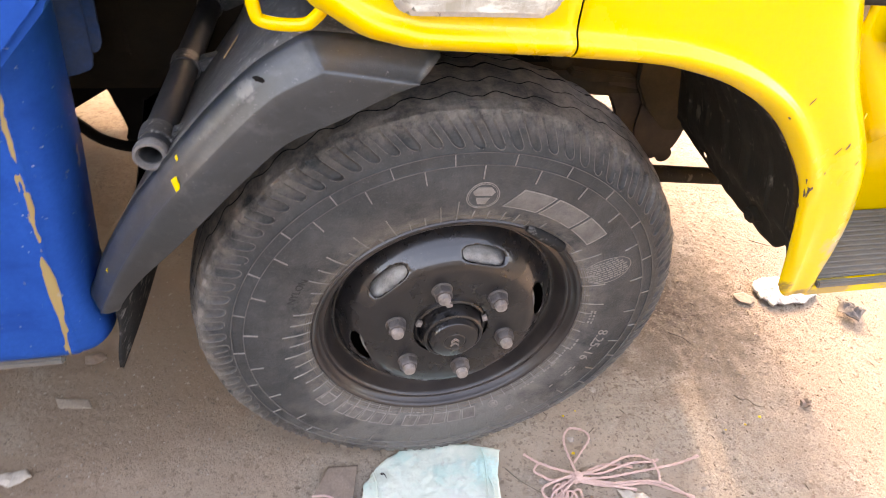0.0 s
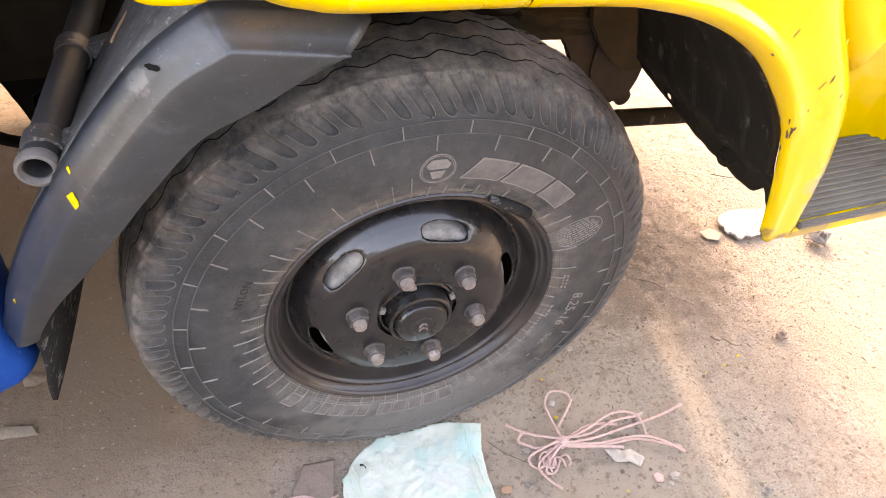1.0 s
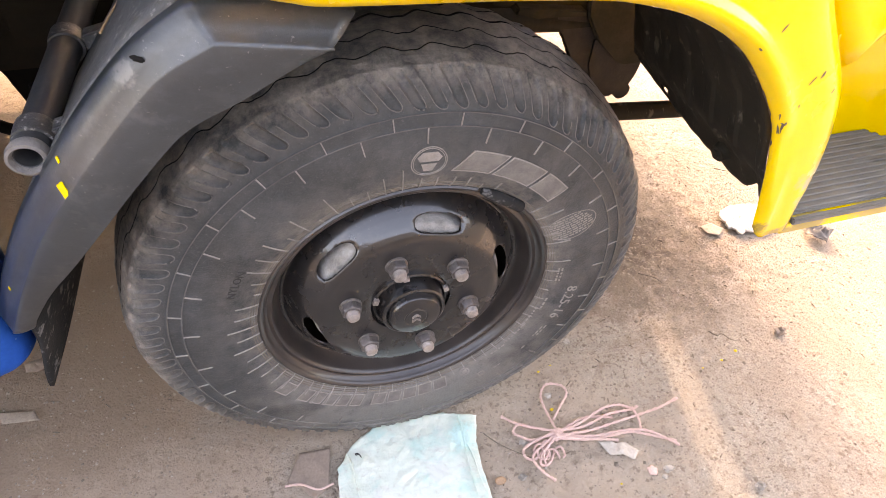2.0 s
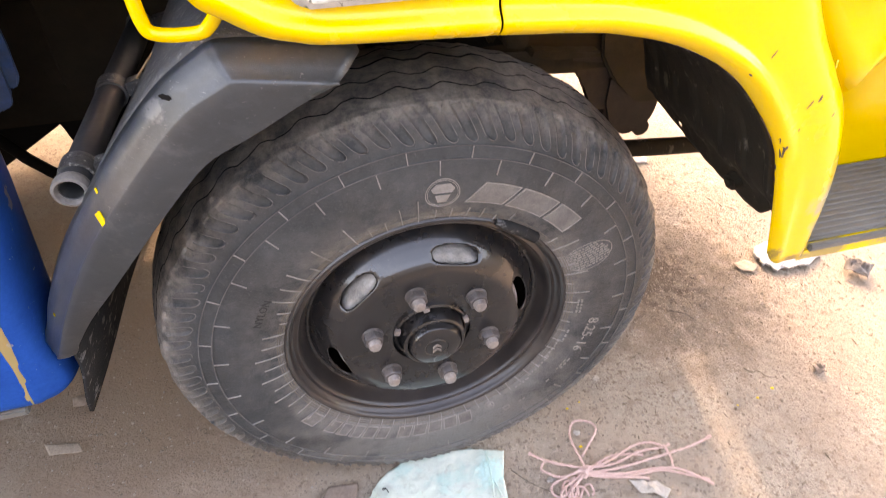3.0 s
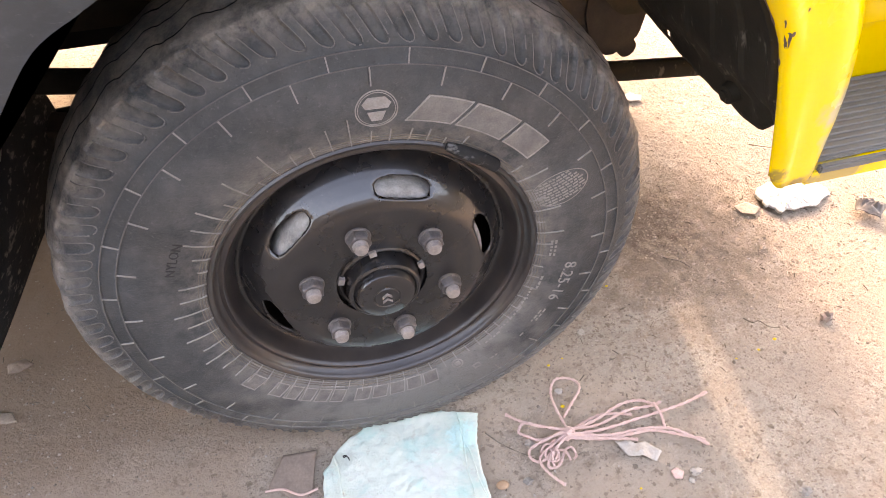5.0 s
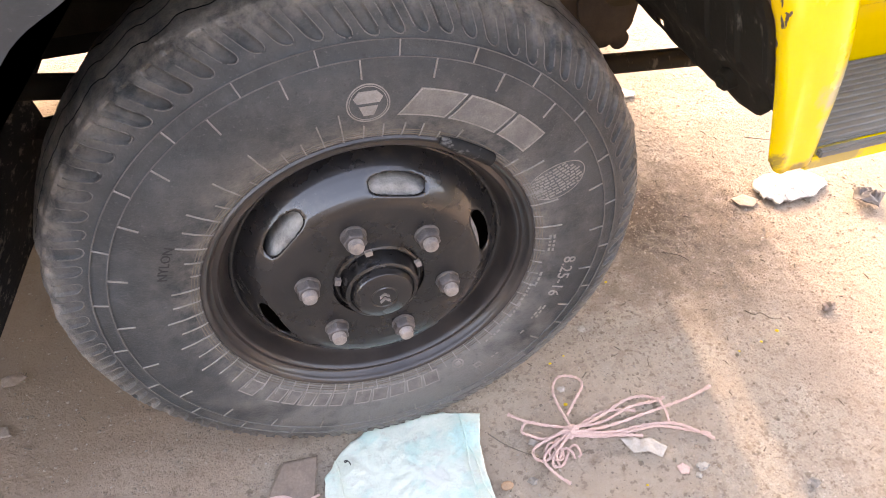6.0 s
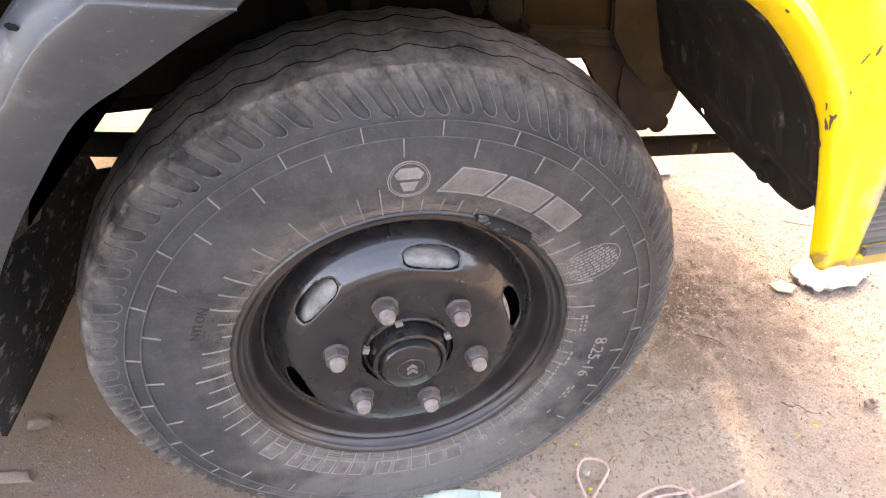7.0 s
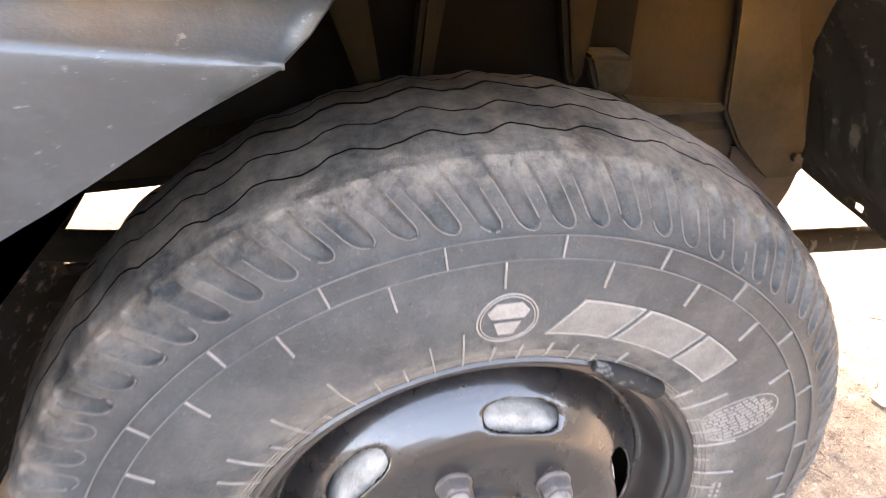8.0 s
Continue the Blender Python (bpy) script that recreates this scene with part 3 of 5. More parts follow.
def outline(poly, w):
    """Quads along the edges of a polygon."""
    out = []
    n = len(poly)
    for i in range(n):
        (x0, y0), (x1, y1) = poly[i], poly[(i + 1) % n]
        ln = math.hypot(x1 - x0, y1 - y0)
        dx, dy = (x1 - x0) / ln * w / 2, (y1 - y0) / ln * w / 2
        out.append([(x0 - dx - dy, y0 - dy + dx), (x0 - dx + dy, y0 - dy - dx), (x1 + dx + dy, y1 + dy - dx), (x1 + dx - dy, y1 + dy + dx)])
    return out


def mix_points(p, q, t):
    return (p[0] + (q[0] - p[0]) * t, p[1] + (q[1] - p[1]) * t)


def frame_quads(poly, w, n=8):
    """A hollow outline as short quads that can follow a curved side."""
    cx, cy = sum(p[0] for p in poly) / len(poly), sum(p[1] for p in poly) / len(poly)
    inner = [(x - math.copysign(w, x - cx), y - math.copysign(w, y - cy)) for x, y in poly]
    out = []
    for i in range(len(poly)):
        j = (i + 1) % len(poly)
        for k in range(n):
            t0, t1 = k / n, (k + 1) / n
            out.append([mix_points(poly[i], poly[j], t0), mix_points(poly[i], poly[j], t1), mix_points(inner[i], inner[j], t1), mix_points(inner[i], inner[j], t0)])
    return out


def fill_quads(poly, nu=8, nv=5):
    """A four-cornered fill as a grid of quads that can follow a curved side."""
    p0, p1, p2, p3 = poly
    at = lambda u, v: mix_points(mix_points(p0, p1, u), mix_points(p3, p2, u), v)
    return [[at(i / nu, j / nv), at((i + 1) / nu, j / nv), at((i + 1) / nu, (j + 1) / nv), at(i / nu, (j + 1) / nv)] for i in range(nu) for j in range(nv)]


def revolve_bm(profile, n=96):
    verts = [at_wheel(r, 2 * math.pi * k / n, y) for k in range(n) for r, y in profile]
    return verts, grid_faces(n, len(profile), wrap_u=True)


def build_wheel():
    # disc with six hand holes: a grid in radius and angle, faces over the holes left out, their borders rounded onto the oval
    prof = [(0.239, 0.034), (0.2395, 0.029), (0.237, 0.0265), (0.2335, 0.0275), (0.2305, 0.033), (0.228, 0.041), (0.2245, 0.0435), (0.2215, 0.0425), (0.2185, 0.0415), (0.216, 0.0435), (0.2135, 0.050), (0.210, 0.062), (0.206, 0.070), (0.2025, 0.0745),
            (0.1995, 0.0765), (0.197, 0.0768), (0.1952, 0.0758)]
    prof += [(r, float(np.interp(r, [0.124, 0.134, 0.140, 0.146, 0.150, 0.156, 0.162, 0.168, 0.174, 0.180, 0.185, 0.189, 0.192, 0.194], [0.0205, 0.0209, 0.0218, 0.0235, 0.0252, 0.0290, 0.0338, 0.0393, 0.0452, 0.0520, 0.0585, 0.0645, 0.0700, 0.0740]))) for r in np.arange(0.1938, 0.1235, -0.0014)]
    prof += [(0.12, 0.0204), (0.10, 0.0207), (0.085, 0.0215), (0.072, 0.0222), (0.0665, 0.024), (0.066, 0.04)]
    n_a, HOLE = 360, 0.1625
    n_s = len(prof)
    holes = [radians(75 + 60 * k) for k in range(6)]
    verts = []
    inside, rim_spot = set(), {}
    for i in range(n_a):
        a = 2 * math.pi * i / n_a
        h = min(holes, key=lambda q: abs((a - q + math.pi) % (2 * math.pi) - math.pi))
        da = (a - h + math.pi) % (2 * math.pi) - math.pi
        for j, (r, y) in enumerate(prof):
            u, v = da * HOLE / 0.0395, (r - HOLE) / 0.0120
            d = (abs(u) ** 2.6 + abs(v) ** 2.6) ** (1 / 2.6)
            if 0.140 < r < 0.185 and d < 0.92:
                inside.add(i * n_s + j)
            if 0.140 < r < 0.185 and 0.90 <= d < 1.12:
                y += 0.003 * max(0.0, 1 - abs(d - 0.95) / 0.12)
            verts.append(at_wheel(r, a, y))
            if 0.140 < r < 0.185 and d < 1.3:
                s = 0.96 / max(d, 0.1)
                rim_spot[i * n_s + j] = at_wheel(HOLE + (r - HOLE) * s, h + da * s, y)
    grid = grid_faces(n_a, n_s, wrap_u=True)
    faces = [f for f in grid if not any(q in inside for q in f)]
    kept = {q for f in faces for q in f}
    for f in grid:
        if any(q in inside for q in f):
            for q in f:
                if q in kept and q in rim_spot:
                    verts[q] = rim_spot[q]
    used = sorted({q for f in faces for q in f})
    remap = {q: k for k, q in enumerate(used)}
    wheel = link_mesh("front_wheel", [verts[q] for q in used], [tuple(remap[q] for q in f) for f in faces], RIM, truck, label="glossy black steel wheel with six hand holes", sharp=50)
    wheel.data.materials.append(RIM_BAND)
    for p in wheel.data.polygons:
        if math.hypot(p.center.x, p.center.z - WHEEL_Z) > 0.2015:
            p.material_index = 1
    sol = wheel.modifiers.new("thickness", "SOLIDIFY")
    sol.thickness, sol.offset = 0.0032, -1 if wheel.data.polygons[10].normal.y < 0 else 1
    # dusty drum behind the holes
    v, f = revolve_bm([(0.02, 0.0345), (0.13, 0.0345), (0.145, 0.0348), (0.150, 0.0358), (0.1535, 0.0382), (0.1562, 0.0418), (0.1574, 0.0445), (0.1572, 0.085), (0.150, 0.088), (0.150, 0.19), (0.02, 0.19)], 72)
    link_mesh("brake_drum", v, f, DRUM, wheel, label="pale dusty brake drum behind the hand holes")
    v, f = revolve_bm([(0.196, 0.080), (0.198, 0.10), (0.198, 0.235), (0.03, 0.235)], 72)
    link_mesh("rim_barrel", v, f, CHASSIS, wheel)
    # hub with a notched ring and a stepped cap
    hub_prof = [(0.066, 0.045), (0.0655, 0.029), (0.0605, 0.0255), (0.0575, 0.027), (0.0555, 0.034), (0.0540, 0.030), (0.0530, 0.010), (0.0520, 0.0050), (0.0490, 0.0030), (0.0462, 0.0035), (0.0445, 0.0060), (0.0432, 0.0035), (0.0425, -0.0010), (0.0400, -0.0050), (0.0340, -0.0072), (0.0200, -0.0082), (0.0185, -0.0070), (0.0170, -0.0082), (0.0001, -0.0086)]
    v, f = revolve_bm(hub_prof, 72)
    link_mesh("hub_cap", v, f, RIM, wheel, label="black stepped hub cap")
    for k in range(5):
        a = radians(18 + 72 * k + (9 if k % 2 else 0))
        verts = []
        for y in (0.0205, 0.032):
            for r, da in ((0.057, -0.09), (0.057, 0.09), (0.0655, 0.08), (0.0655, -0.08)):
                verts.append(at_wheel(r, a + da, y))
        link_mesh("hub_lug", verts, [(0, 1, 2, 3), (7, 6, 5, 4), (0, 4, 5, 1), (1, 5, 6, 2), (2, 6, 7, 3), (3, 7, 4, 0)], NUT, wheel, smooth=False)
    bars = [[(-0.007, 0.000), (0, 0.006), (0.007, 0.000), (0.007, 0.004), (0, 0.010), (-0.007, 0.004)], [(-0.007, -0.009), (0, -0.003), (0.007, -0.009), (0.007, -0.005), (0, 0.001), (-0.007, -0.005)]]
    bm = bmesh.new()
    for poly in bars:
        lo = [bm.verts.new((x, -0.0078, WHEEL_Z + z)) for x, z in poly]
        hi = [bm.verts.new((x, -0.0108, WHEEL_Z + z)) for x, z in poly]
        bm.faces.new(hi)
        for i in range(6):
            bm.faces.new((lo[i], lo[(i + 1) % 6], hi[(i + 1) % 6], hi[i]))
    part("hub_emblem", bm, NUT, wheel, smooth=False)
    # six nuts on studs
    for k in range(6):
        a = radians(105 - 60 * k)
        c = (0.1025 * math.cos(a), WHEEL_Z + 0.1025 * math.sin(a))
        spin = random.uniform(0, 1)
        nut = [(0.0178, 0.0245, 0), (0.0178, 0.0195, 0), (0.0172, 0.0180, 0), (0.0160, 0.0172, 1), (0.0154, 0.0060, 1), (0.0136, 0.0040, 0), (0.0090, 0.0036, 0)]
        stud = [(0.0106, 0.0060, 0), (0.0104, 0.0026, 0), (0.0107, 0.0012, 0), (0.0101, 0.0002, 0), (0.0105, -0.0010, 0), (0.0099, -0.0022, 0), (0.0102, -0.0034, 0), (0.0092, -0.0060, 0), (0.0052, -0.0072, 0)]
        for name, rings, mat, note in (("wheel_nut", nut, NUT_DARK, "dark worn steel wheel nut"), ("stud", stud, NUT, "pale rusty stud tip")):
            bm = bmesh.new()
            loops = []
            for r, y, hexed in rings:
                loop = []
                for q in range(24):
                    t = 2 * math.pi * q / 24
                    rr = r * (math.cos(math.pi / 6) / math.cos((t % (math.pi / 3)) - math.pi / 6)) * 1.06 if hexed else r
                    loop.append(bm.verts.new((c[0] + rr * math.cos(t + spin), y, c[1] + rr * math.sin(t + spin))))
                loops.append(loop)
            for p, q in zip(loops, loops[1:]):
                for i in range(24):
                    bm.faces.new((p[i], p[(i + 1) % 24], q[(i + 1) % 24], q[i]))
            bm.faces.new(loops[-1])
            part(name, bm, mat, wheel, note, sharp=25)
    # tyre valve lying along the rim
    path = [at_wheel(0.2395, radians(66 - 2.7 * i), 0.0235 - 0.004 * math.sin(i * 0.45)) for i in range(8)]
    tube("valve", path, lambda t: 0.0050 + 0.0042 * math.sin(min(1.0, t * 3.0) * 1.57), FLAP, wheel, "black rubber valve stem", 12)
    build_tyre(wheel)
    # fine ribs
    rng_pocket = random.Random(12)
    bars = []
    for k in range(25):
        a = radians(80.96 + 14.4 * k)
        bars.append((0.3455, a, 0.3637, a, 0.0017))
        a += radians(7.2)
        bars.append((0.3225, a, 0.3450, a, 0.0019))
    rng = random.Random(4)
    for k in range(66):
        a = radians(k * 360 / 66 + 1.5)
        if 42 < math.degrees(a) < 60:
            continue
        deg = math.degrees(a)
        reach = rng.choice((0.268, 0.274, 0.285)) if 165 < deg < 240 else rng.choice((0.252, 0.262, 0.262, 0.278, 0.285)) if deg < 165 else rng.choice((0.256, 0.258, 0.262))
        bars.append((0.2385, a, reach, a + rng.uniform(-0.006, 0.006), 0.0018))
    edges = []
    for k in range(84):
        mid = 2 * math.pi * (k + 0.5) / 84
        wob = 0.004 * math.sin(mid * 3 + 1) + 0.003 * math.sin(mid * 11)
        hw = 0.0092
        top = 0.3725 + wob + hw
        form = [(-hw, top + rng_pocket.uniform(0.016, 0.028)), (-hw, top + 0.008)] + [(-hw * math.cos(q * math.pi / 8), top - hw * math.sin(q * math.pi / 8)) for q in range(9)] + [(hw, top + 0.008), (hw, top + rng_pocket.uniform(0.016, 0.028))]
        polar = [(r, mid + (r - 0.398) / 0.4 * 0.62 + u / 0.398) for u, r in form]
        for (r0, a0), (r1, a1) in zip(polar, polar[1:]):
            if rng_pocket.random() < 0.92:
                edges.append((r0, a0, r1, a1, rng_pocket.uniform(0.0010, 0.0016)))
    tagged(bars_on_side("pocket_edge", edges, wheel, POCKET_EDGE, 0.0012), kind="stuff")
    for bar in bars:
        bars_on_side("sidewall_rib", [bar], wheel, RUBBER_MARK, 0.0018)
    bars = [(r, radians(a0), r, radians(a0) + 2 * math.pi, 0.0016 if r > 0.3 else 0.0013) for r, a0 in ((0.2388, 0), (0.2425, 0), (0.2465, 0), (0.2500, 0), (0.3452, 0.03), (0.3640, 0.05))]
    for bar in bars:
        bars_on_side("ring_line", [bar], wheel, RING_EDGE if bar[0] > 0.3 else BEAD_LINE, 0.0018 if bar[0] > 0.3 else 0.0010)
    # maker's mark: a round badge and three slanted blocks
    polys = ring_poly(0.0250, 0.0236) + ring_poly(0.0222, 0.0214)
    polys += [[(-0.013, 0.001), (0.013, 0.001), (0.017, 0.008), (0.010, 0.016), (-0.010, 0.016), (-0.017, 0.008)], [(-0.011, -0.003), (0.011, -0.003), (0.006, -0.016), (-0.006, -0.016)]]
    shape_on_side("round_badge", polys, 0.292, radians(87.2), 0, wheel, RUBBER_MARK)
    for u0, u1 in ((-0.0930, -0.0350), (-0.0300, 0.0370), (0.0420, 0.0930)):
        block = [(u0 - 0.006, -0.0185), (u1 - 0.006, -0.0185), (u1 + 0.005, 0.0185), (u0 + 0.005, 0.0185)]
        shape_on_side("maker_mark", fill_quads(block), 0.2915, radians(59.5), 0, wheel, MARK_FILL, 0.0008, "slanted raised block of the maker's mark")
        shape_on_side("mark_outline", frame_quads(block, 0.0019), 0.2915, radians(59.5), 0, wheel, RUBBER_MARK, 0.0013)
    # oval plate with rows of fine print
    polys = ring_poly(1, 0.965, 44, 0.0265, 0.0375)
    for q in range(9):
        u = -0.021 + q * 0.0048
        h = 0.034 * math.sqrt(max(0.05, 1 - (u / 0.0265) ** 2))
        v = -h
        while v < h - 0.004:
            ln = rng.uniform(0.003, 0.008)
            polys.append([(u, v), (u + 0.0024, v), (u + 0.0024, min(h, v + ln)), (u, min(h, v + ln))])
            v += ln + 0.0016
    polys = [[(u * 1.1, v * 1.12) for u, v in q] for q in polys]
    shape_on_side("oval_plate", polys, 0.2855, radians(24.5), 0.12, wheel, RUBBER_MARK, 0.0005)
    text_on_side("tyre_size_text", "8.25-16", 0.0290, 0.2985, radians(-15.5), wheel, RUBBER_MARK, "raised size figures on the tyre wall")
    text_on_side("ply_text", "NYLON", 0.0165, 0.284, radians(154.3), wheel, NYLON_INK, "raised material word on the tyre wall")
    # the model line and fine print as plain blocks
    polys = []
    rc = 0.270
    for a0, a1, count in ((-73, -105.2, 5), (-108.4, -136.2, 5), (-140.2, -147, 1)):
        for k in range(count):
            a = radians(a0 + (a1 - a0) * (k + 0.5) / count)
            w = abs(radians(a1 - a0)) * rc / count * 0.445
            block = [(-w - 0.002, -0.0140), (w - 0.002, -0.0140), (w + 0.002, 0.0140), (-w + 0.002, 0.0140)]
            shape_on_side("model_mark", fill_quads(block, 4, 4), rc, a, 0, wheel, MARK_FILL, 0.0008)
            shape_on_side("mark_outline", frame_quads(block, 0.0018, 5), rc, a, 0, wheel, RUBBER_MARK, 0.0013)
    bars = []
    for a0, a1, r in ((-98, -118, 0.2515), (-14, -20, 0.262), (-20, -30, 0.255), (-30, -44, 0.258), (-44, -52, 0.262), (3, -3, 0.268), (3, -3, 0.262), (-28, -34, 0.300), (-29, -35, 0.294), (-40, -42, 0.300), (-52, -55, 0.300)):
        a = a0
        while a > a1:
            ln = rng.uniform(0.8, 1.9)
            bars.append((r, radians(a), r, radians(a - ln), 0.004))
            a -= ln + 0.7
    tagged(bars_on_side("fine_print", bars, wheel, RUBBER_MARK, 0.0005), kind="stuff")
    shape_on_side("small_badge", ring_poly(0.0105, 0.008) + [[(-0.005, -0.005), (0.005, -0.005), (0.005, 0.005), (-0.005, 0.005)]], 0.268, radians(-65), 0, wheel, RUBBER_MARK, 0.0005)
    shape_on_side("small_badge", outline([(-0.006, -0.005), (0.006, -0.005), (0.006, 0.005), (-0.006, 0.005)], 0.003), 0.296, radians(-60), 0, wheel, RUBBER_MARK, 0.0005)
    return wheel


build_wheel()


# ---- cab ----
ARCH = [(-0.272, 1.20), (-0.258, 1.10), (-0.232, 1.043), (-0.212, 1.027), (-0.183, 1.009), (-0.157, 1.001), (-0.12, 0.995), (0.022, 0.988), (0.10, 0.982), (0.15, 0.975), (0.22, 0.955), (0.29, 0.917), (0.345, 0.864), (0.390, 0.805), (0.413, 0.75), (0.437, 0.68), (0.462, 0.597)]
BACK = [(-0.20, 1.20, -0.128), (-0.17, 1.20, -0.128), (-0.14, 1.20, -0.128), (-0.11, 1.20, -0.128), (-0.08, 1.20, -0.128), (-0.05, 1.20, -0.128), (-0.02, 1.20, -0.128), (0.022, 1.20, -0.128), (0.13, 1.20, -0.128), (0.20, 1.20, -0.128),
        (0.29, 1.14, -0.122), (0.36, 1.04, -0.105), (0.420, 0.951, -0.088), (0.466, 0.89, -0.086), (0.507, 0.83, -0.087), (0.538, 0.722, -0.090), (0.530, 0.594, -0.118)]


def skin(name, i0, i1, trim0, trim1, parent):
    """The cab's side round the wheel arch, from one arch point to another: a rolled lip, a bulge above it, then the plain panel."""
    arch = smooth_path([(x, 0, z) for x, z in ARCH[i0:i1 + 1]], 8)
    back = smooth_path([(x, y, z) for x, z, y in BACK[i0:i1 + 1]], 8)
    rows = [(0.0, -0.127, 0.0005), (0.0, -0.129, 0), (0.0, -0.132, 0.001), (0.0, -0.1375, 0.004), (0.0, -0.1430, 0.009), (0.0, -0.1455, 0.014), (0.0, -0.1450, 0.018), (0.0, -0.1420, 0.0212), (0.0, -0.1385, 0.0242), (0.0, -0.1360, 0.028), (0.0, -0.1345, 0.036), (0.0, -0.134, 0.042)]
    verts = []
    n = len(arch)
    for k, (p, q) in enumerate(zip(arch, back)):
        way = (q - p)
        way.y = 0
        ln = way.length
        d = way / ln
        t_tip = max(0.0, (k / (n - 1) - 0.80) / 0.20) if i1 == len(ARCH) - 1 else 0.0
        for _, y, off in rows:
            off = min(off, ln * 0.6)
            yy = y * (1 - t_tip) + (y * 0.25 - 0.0925) * t_tip
            flat = min(1.0, max(0.0, (k / (n - 1) - 0.52) / 0.22)) if i1 == len(ARCH) - 1 else 0.0
            yy += flat * (max(yy, -0.1350) - yy)
            verts.append((p.x + d.x * off, yy, p.z + d.z * off))
        off0 = min(0.042, ln * 0.6)
        for s in (0.15, 0.3, 0.45, 0.6, 0.75, 0.88, 0.95, 1.0):
            off = off0 + (ln - off0) * s
            y0 = rows[-1][1] * (1 - t_tip) + (rows[-1][1] * 0.25 - 0.0925) * t_tip
            y = y0 + (q.y - y0) * s ** 3.6
            verts.append((p.x + d.x * off, y, p.z + d.z * off))
        verts.append((p.x + d.x * ln, q.y + 0.03, p.z + d.z * ln))
    nv = len(rows) + 9
    for k in range(n):
        for j in range(nv):
            x, y, z = verts[k * nv + j]
            if k == 0 and trim0:
                x += trim0
            if k == n - 1 and trim1:
                x += trim1
            if i1 == len(ARCH) - 1 and z < 0.64:
                # rounded foot of the post
                in_l, in_r = max(0.0, 0.020 - (x - 0.4615)), max(0.0, 0.018 - (0.5285 - x))
                z = max(z, 0.596 + 0.020 - math.sqrt(max(0.0, 0.0004 - min(in_l, 0.020) ** 2)), 0.594 + 0.018 - math.sqrt(max(0.0, 0.000324 - min(in_r, 0.018) ** 2)))
            verts[k * nv + j] = (x, y, z)
    ob = link_mesh(name, verts, grid_faces(n, nv), YELLOW, parent, sharp=60)
    m = ob.modifiers.new("thickness", "SOLIDIFY")
    m.thickness, m.offset = 0.002, 0.0
    return ob


def build_cab():
    cab = skin("cab", 7, 16, 0.0012, 0, truck)
    tagged(cab, "bright yellow painted steel cab side with wheel arch")
    skin("rear_panel", 0, 7, 0, -0.0012, cab)
    part("panel_gap", box_bm(0.012, 0.032, -0.1265, -0.120, 0.992, 1.20, 0.001), LINER, cab)
    # side wall above with the far side, roof, front and floor
    part("side_wall", box_bm(-0.272, 0.30, -0.127, -0.117, 1.195, 1.42, 0.003), YELLOW, cab)
    part("window_pillar", box_bm(-0.272, -0.02, -0.126, -0.112, 1.42, 2.12, 0.004), YELLOW, cab)
    part("roof", box_bm(-0.272, 1.10, -0.12, 1.90, 2.12, 2.22, 0.03, 4), YELLOW, cab)
    part("rear_wall", box_bm(-0.272, -0.255, -0.108, 1.89, 1.10, 2.12, 0.004), YELLOW, cab)
    # Added near-black closure under the rear wall; keeps daylight off the cross tube.
    part("rear_closure", box_bm(-0.272, -0.255, 0.04, 1.89, 1.02, 1.10, 0.003), BLACK_OR_SHADE, cab)
    part("front_wall", box_bm(1.08, 1.12, -0.11, 1.89, 0.55, 1.40, 0.012), YELLOW, cab)
    part("front_pillar", prism_bm([(1.12, 1.40), (1.04, 1.40), (0.98, 2.13), (1.06, 2.13)], "y", -0.115, -0.05), YELLOW, cab)
    part("front_pillar", prism_bm([(1.12, 1.40), (1.04, 1.40), (0.98, 2.13), (1.06, 2.13)], "y", 1.83, 1.89), YELLOW, cab)
    part("bumper", box_bm(1.09, 1.17, -0.12, 1.90, 0.50, 0.66, 0.012), PLASTIC, cab)
    # unseen floor pan, blocks and far side, parted by a gap added for a sun streak
    sl = math.tan(SUN_AZ)
    gx0, gx1 = 0.615, 0.683
    g = lambda x, y: x + sl * (y + 0.0)
    part("floor_pan", prism_bm([(-0.25, 0.50), (g(gx0, 0.95), 0.95), (g(gx0, 1.88), 1.88), (-0.25, 1.88)], "z", 0.98, 1.02), CHASSIS, cab)
    # Added unseen plate that keeps the sun off the mudguard deck.
    part("deck_sun_plate", box_bm(-0.254, 0.40, -0.108, 0.50, 1.035, 1.06, 0.004), CHASSIS, cab)
    part("front_floor", prism_bm([(0.56, 0.10), (1.09, 0.10), (1.09, 0.98), (0.56, 0.98)], "z", 0.90, 0.93), CHASSIS, cab)
    part("streak_block_rear", prism_bm([(0.30, 0.60), (g(gx0, 0.60), 0.60), (g(gx0, 1.60), 1.60), (0.30, 1.60)], "z", 0.72, 0.98), CHASSIS, cab)
    part("streak_block_front", prism_bm([(g(gx1, 0.60), 0.60), (1.06, 0.60), (1.06, 1.60), (g(gx1, 1.60), 1.60)], "z", 0.62, 1.05), CHASSIS, cab)
    part("far_side_wall", prism_bm([(-0.27, 0.98), (0.40, 0.90), (0.44, 0.47), (0.98, 0.47), (0.98, 1.45), (-0.27, 1.45)], "y", 1.87, 1.89), YELLOW, cab)
    # Added plate, out of sight, that stops sun leaking over the far wheel.
    part("far_leak_plate", box_bm(-0.30, 0.42, 1.42, 1.88, 0.87, 0.90, 0.004), LINER, cab)
    # Added piece that cuts the sun streak off at its inner end.
    part("streak_foot", box_bm(0.98, 1.05, 1.86, 1.88, 0.47, 0.855, 0.003), YELLOW, cab)
    # Added panel that stops sun passing between cab and cargo body.
    part("far_leak_panel", box_bm(-0.56, -0.27, 1.72, 1.76, 0.45, 1.0, 0.006), PLASTIC, cab)
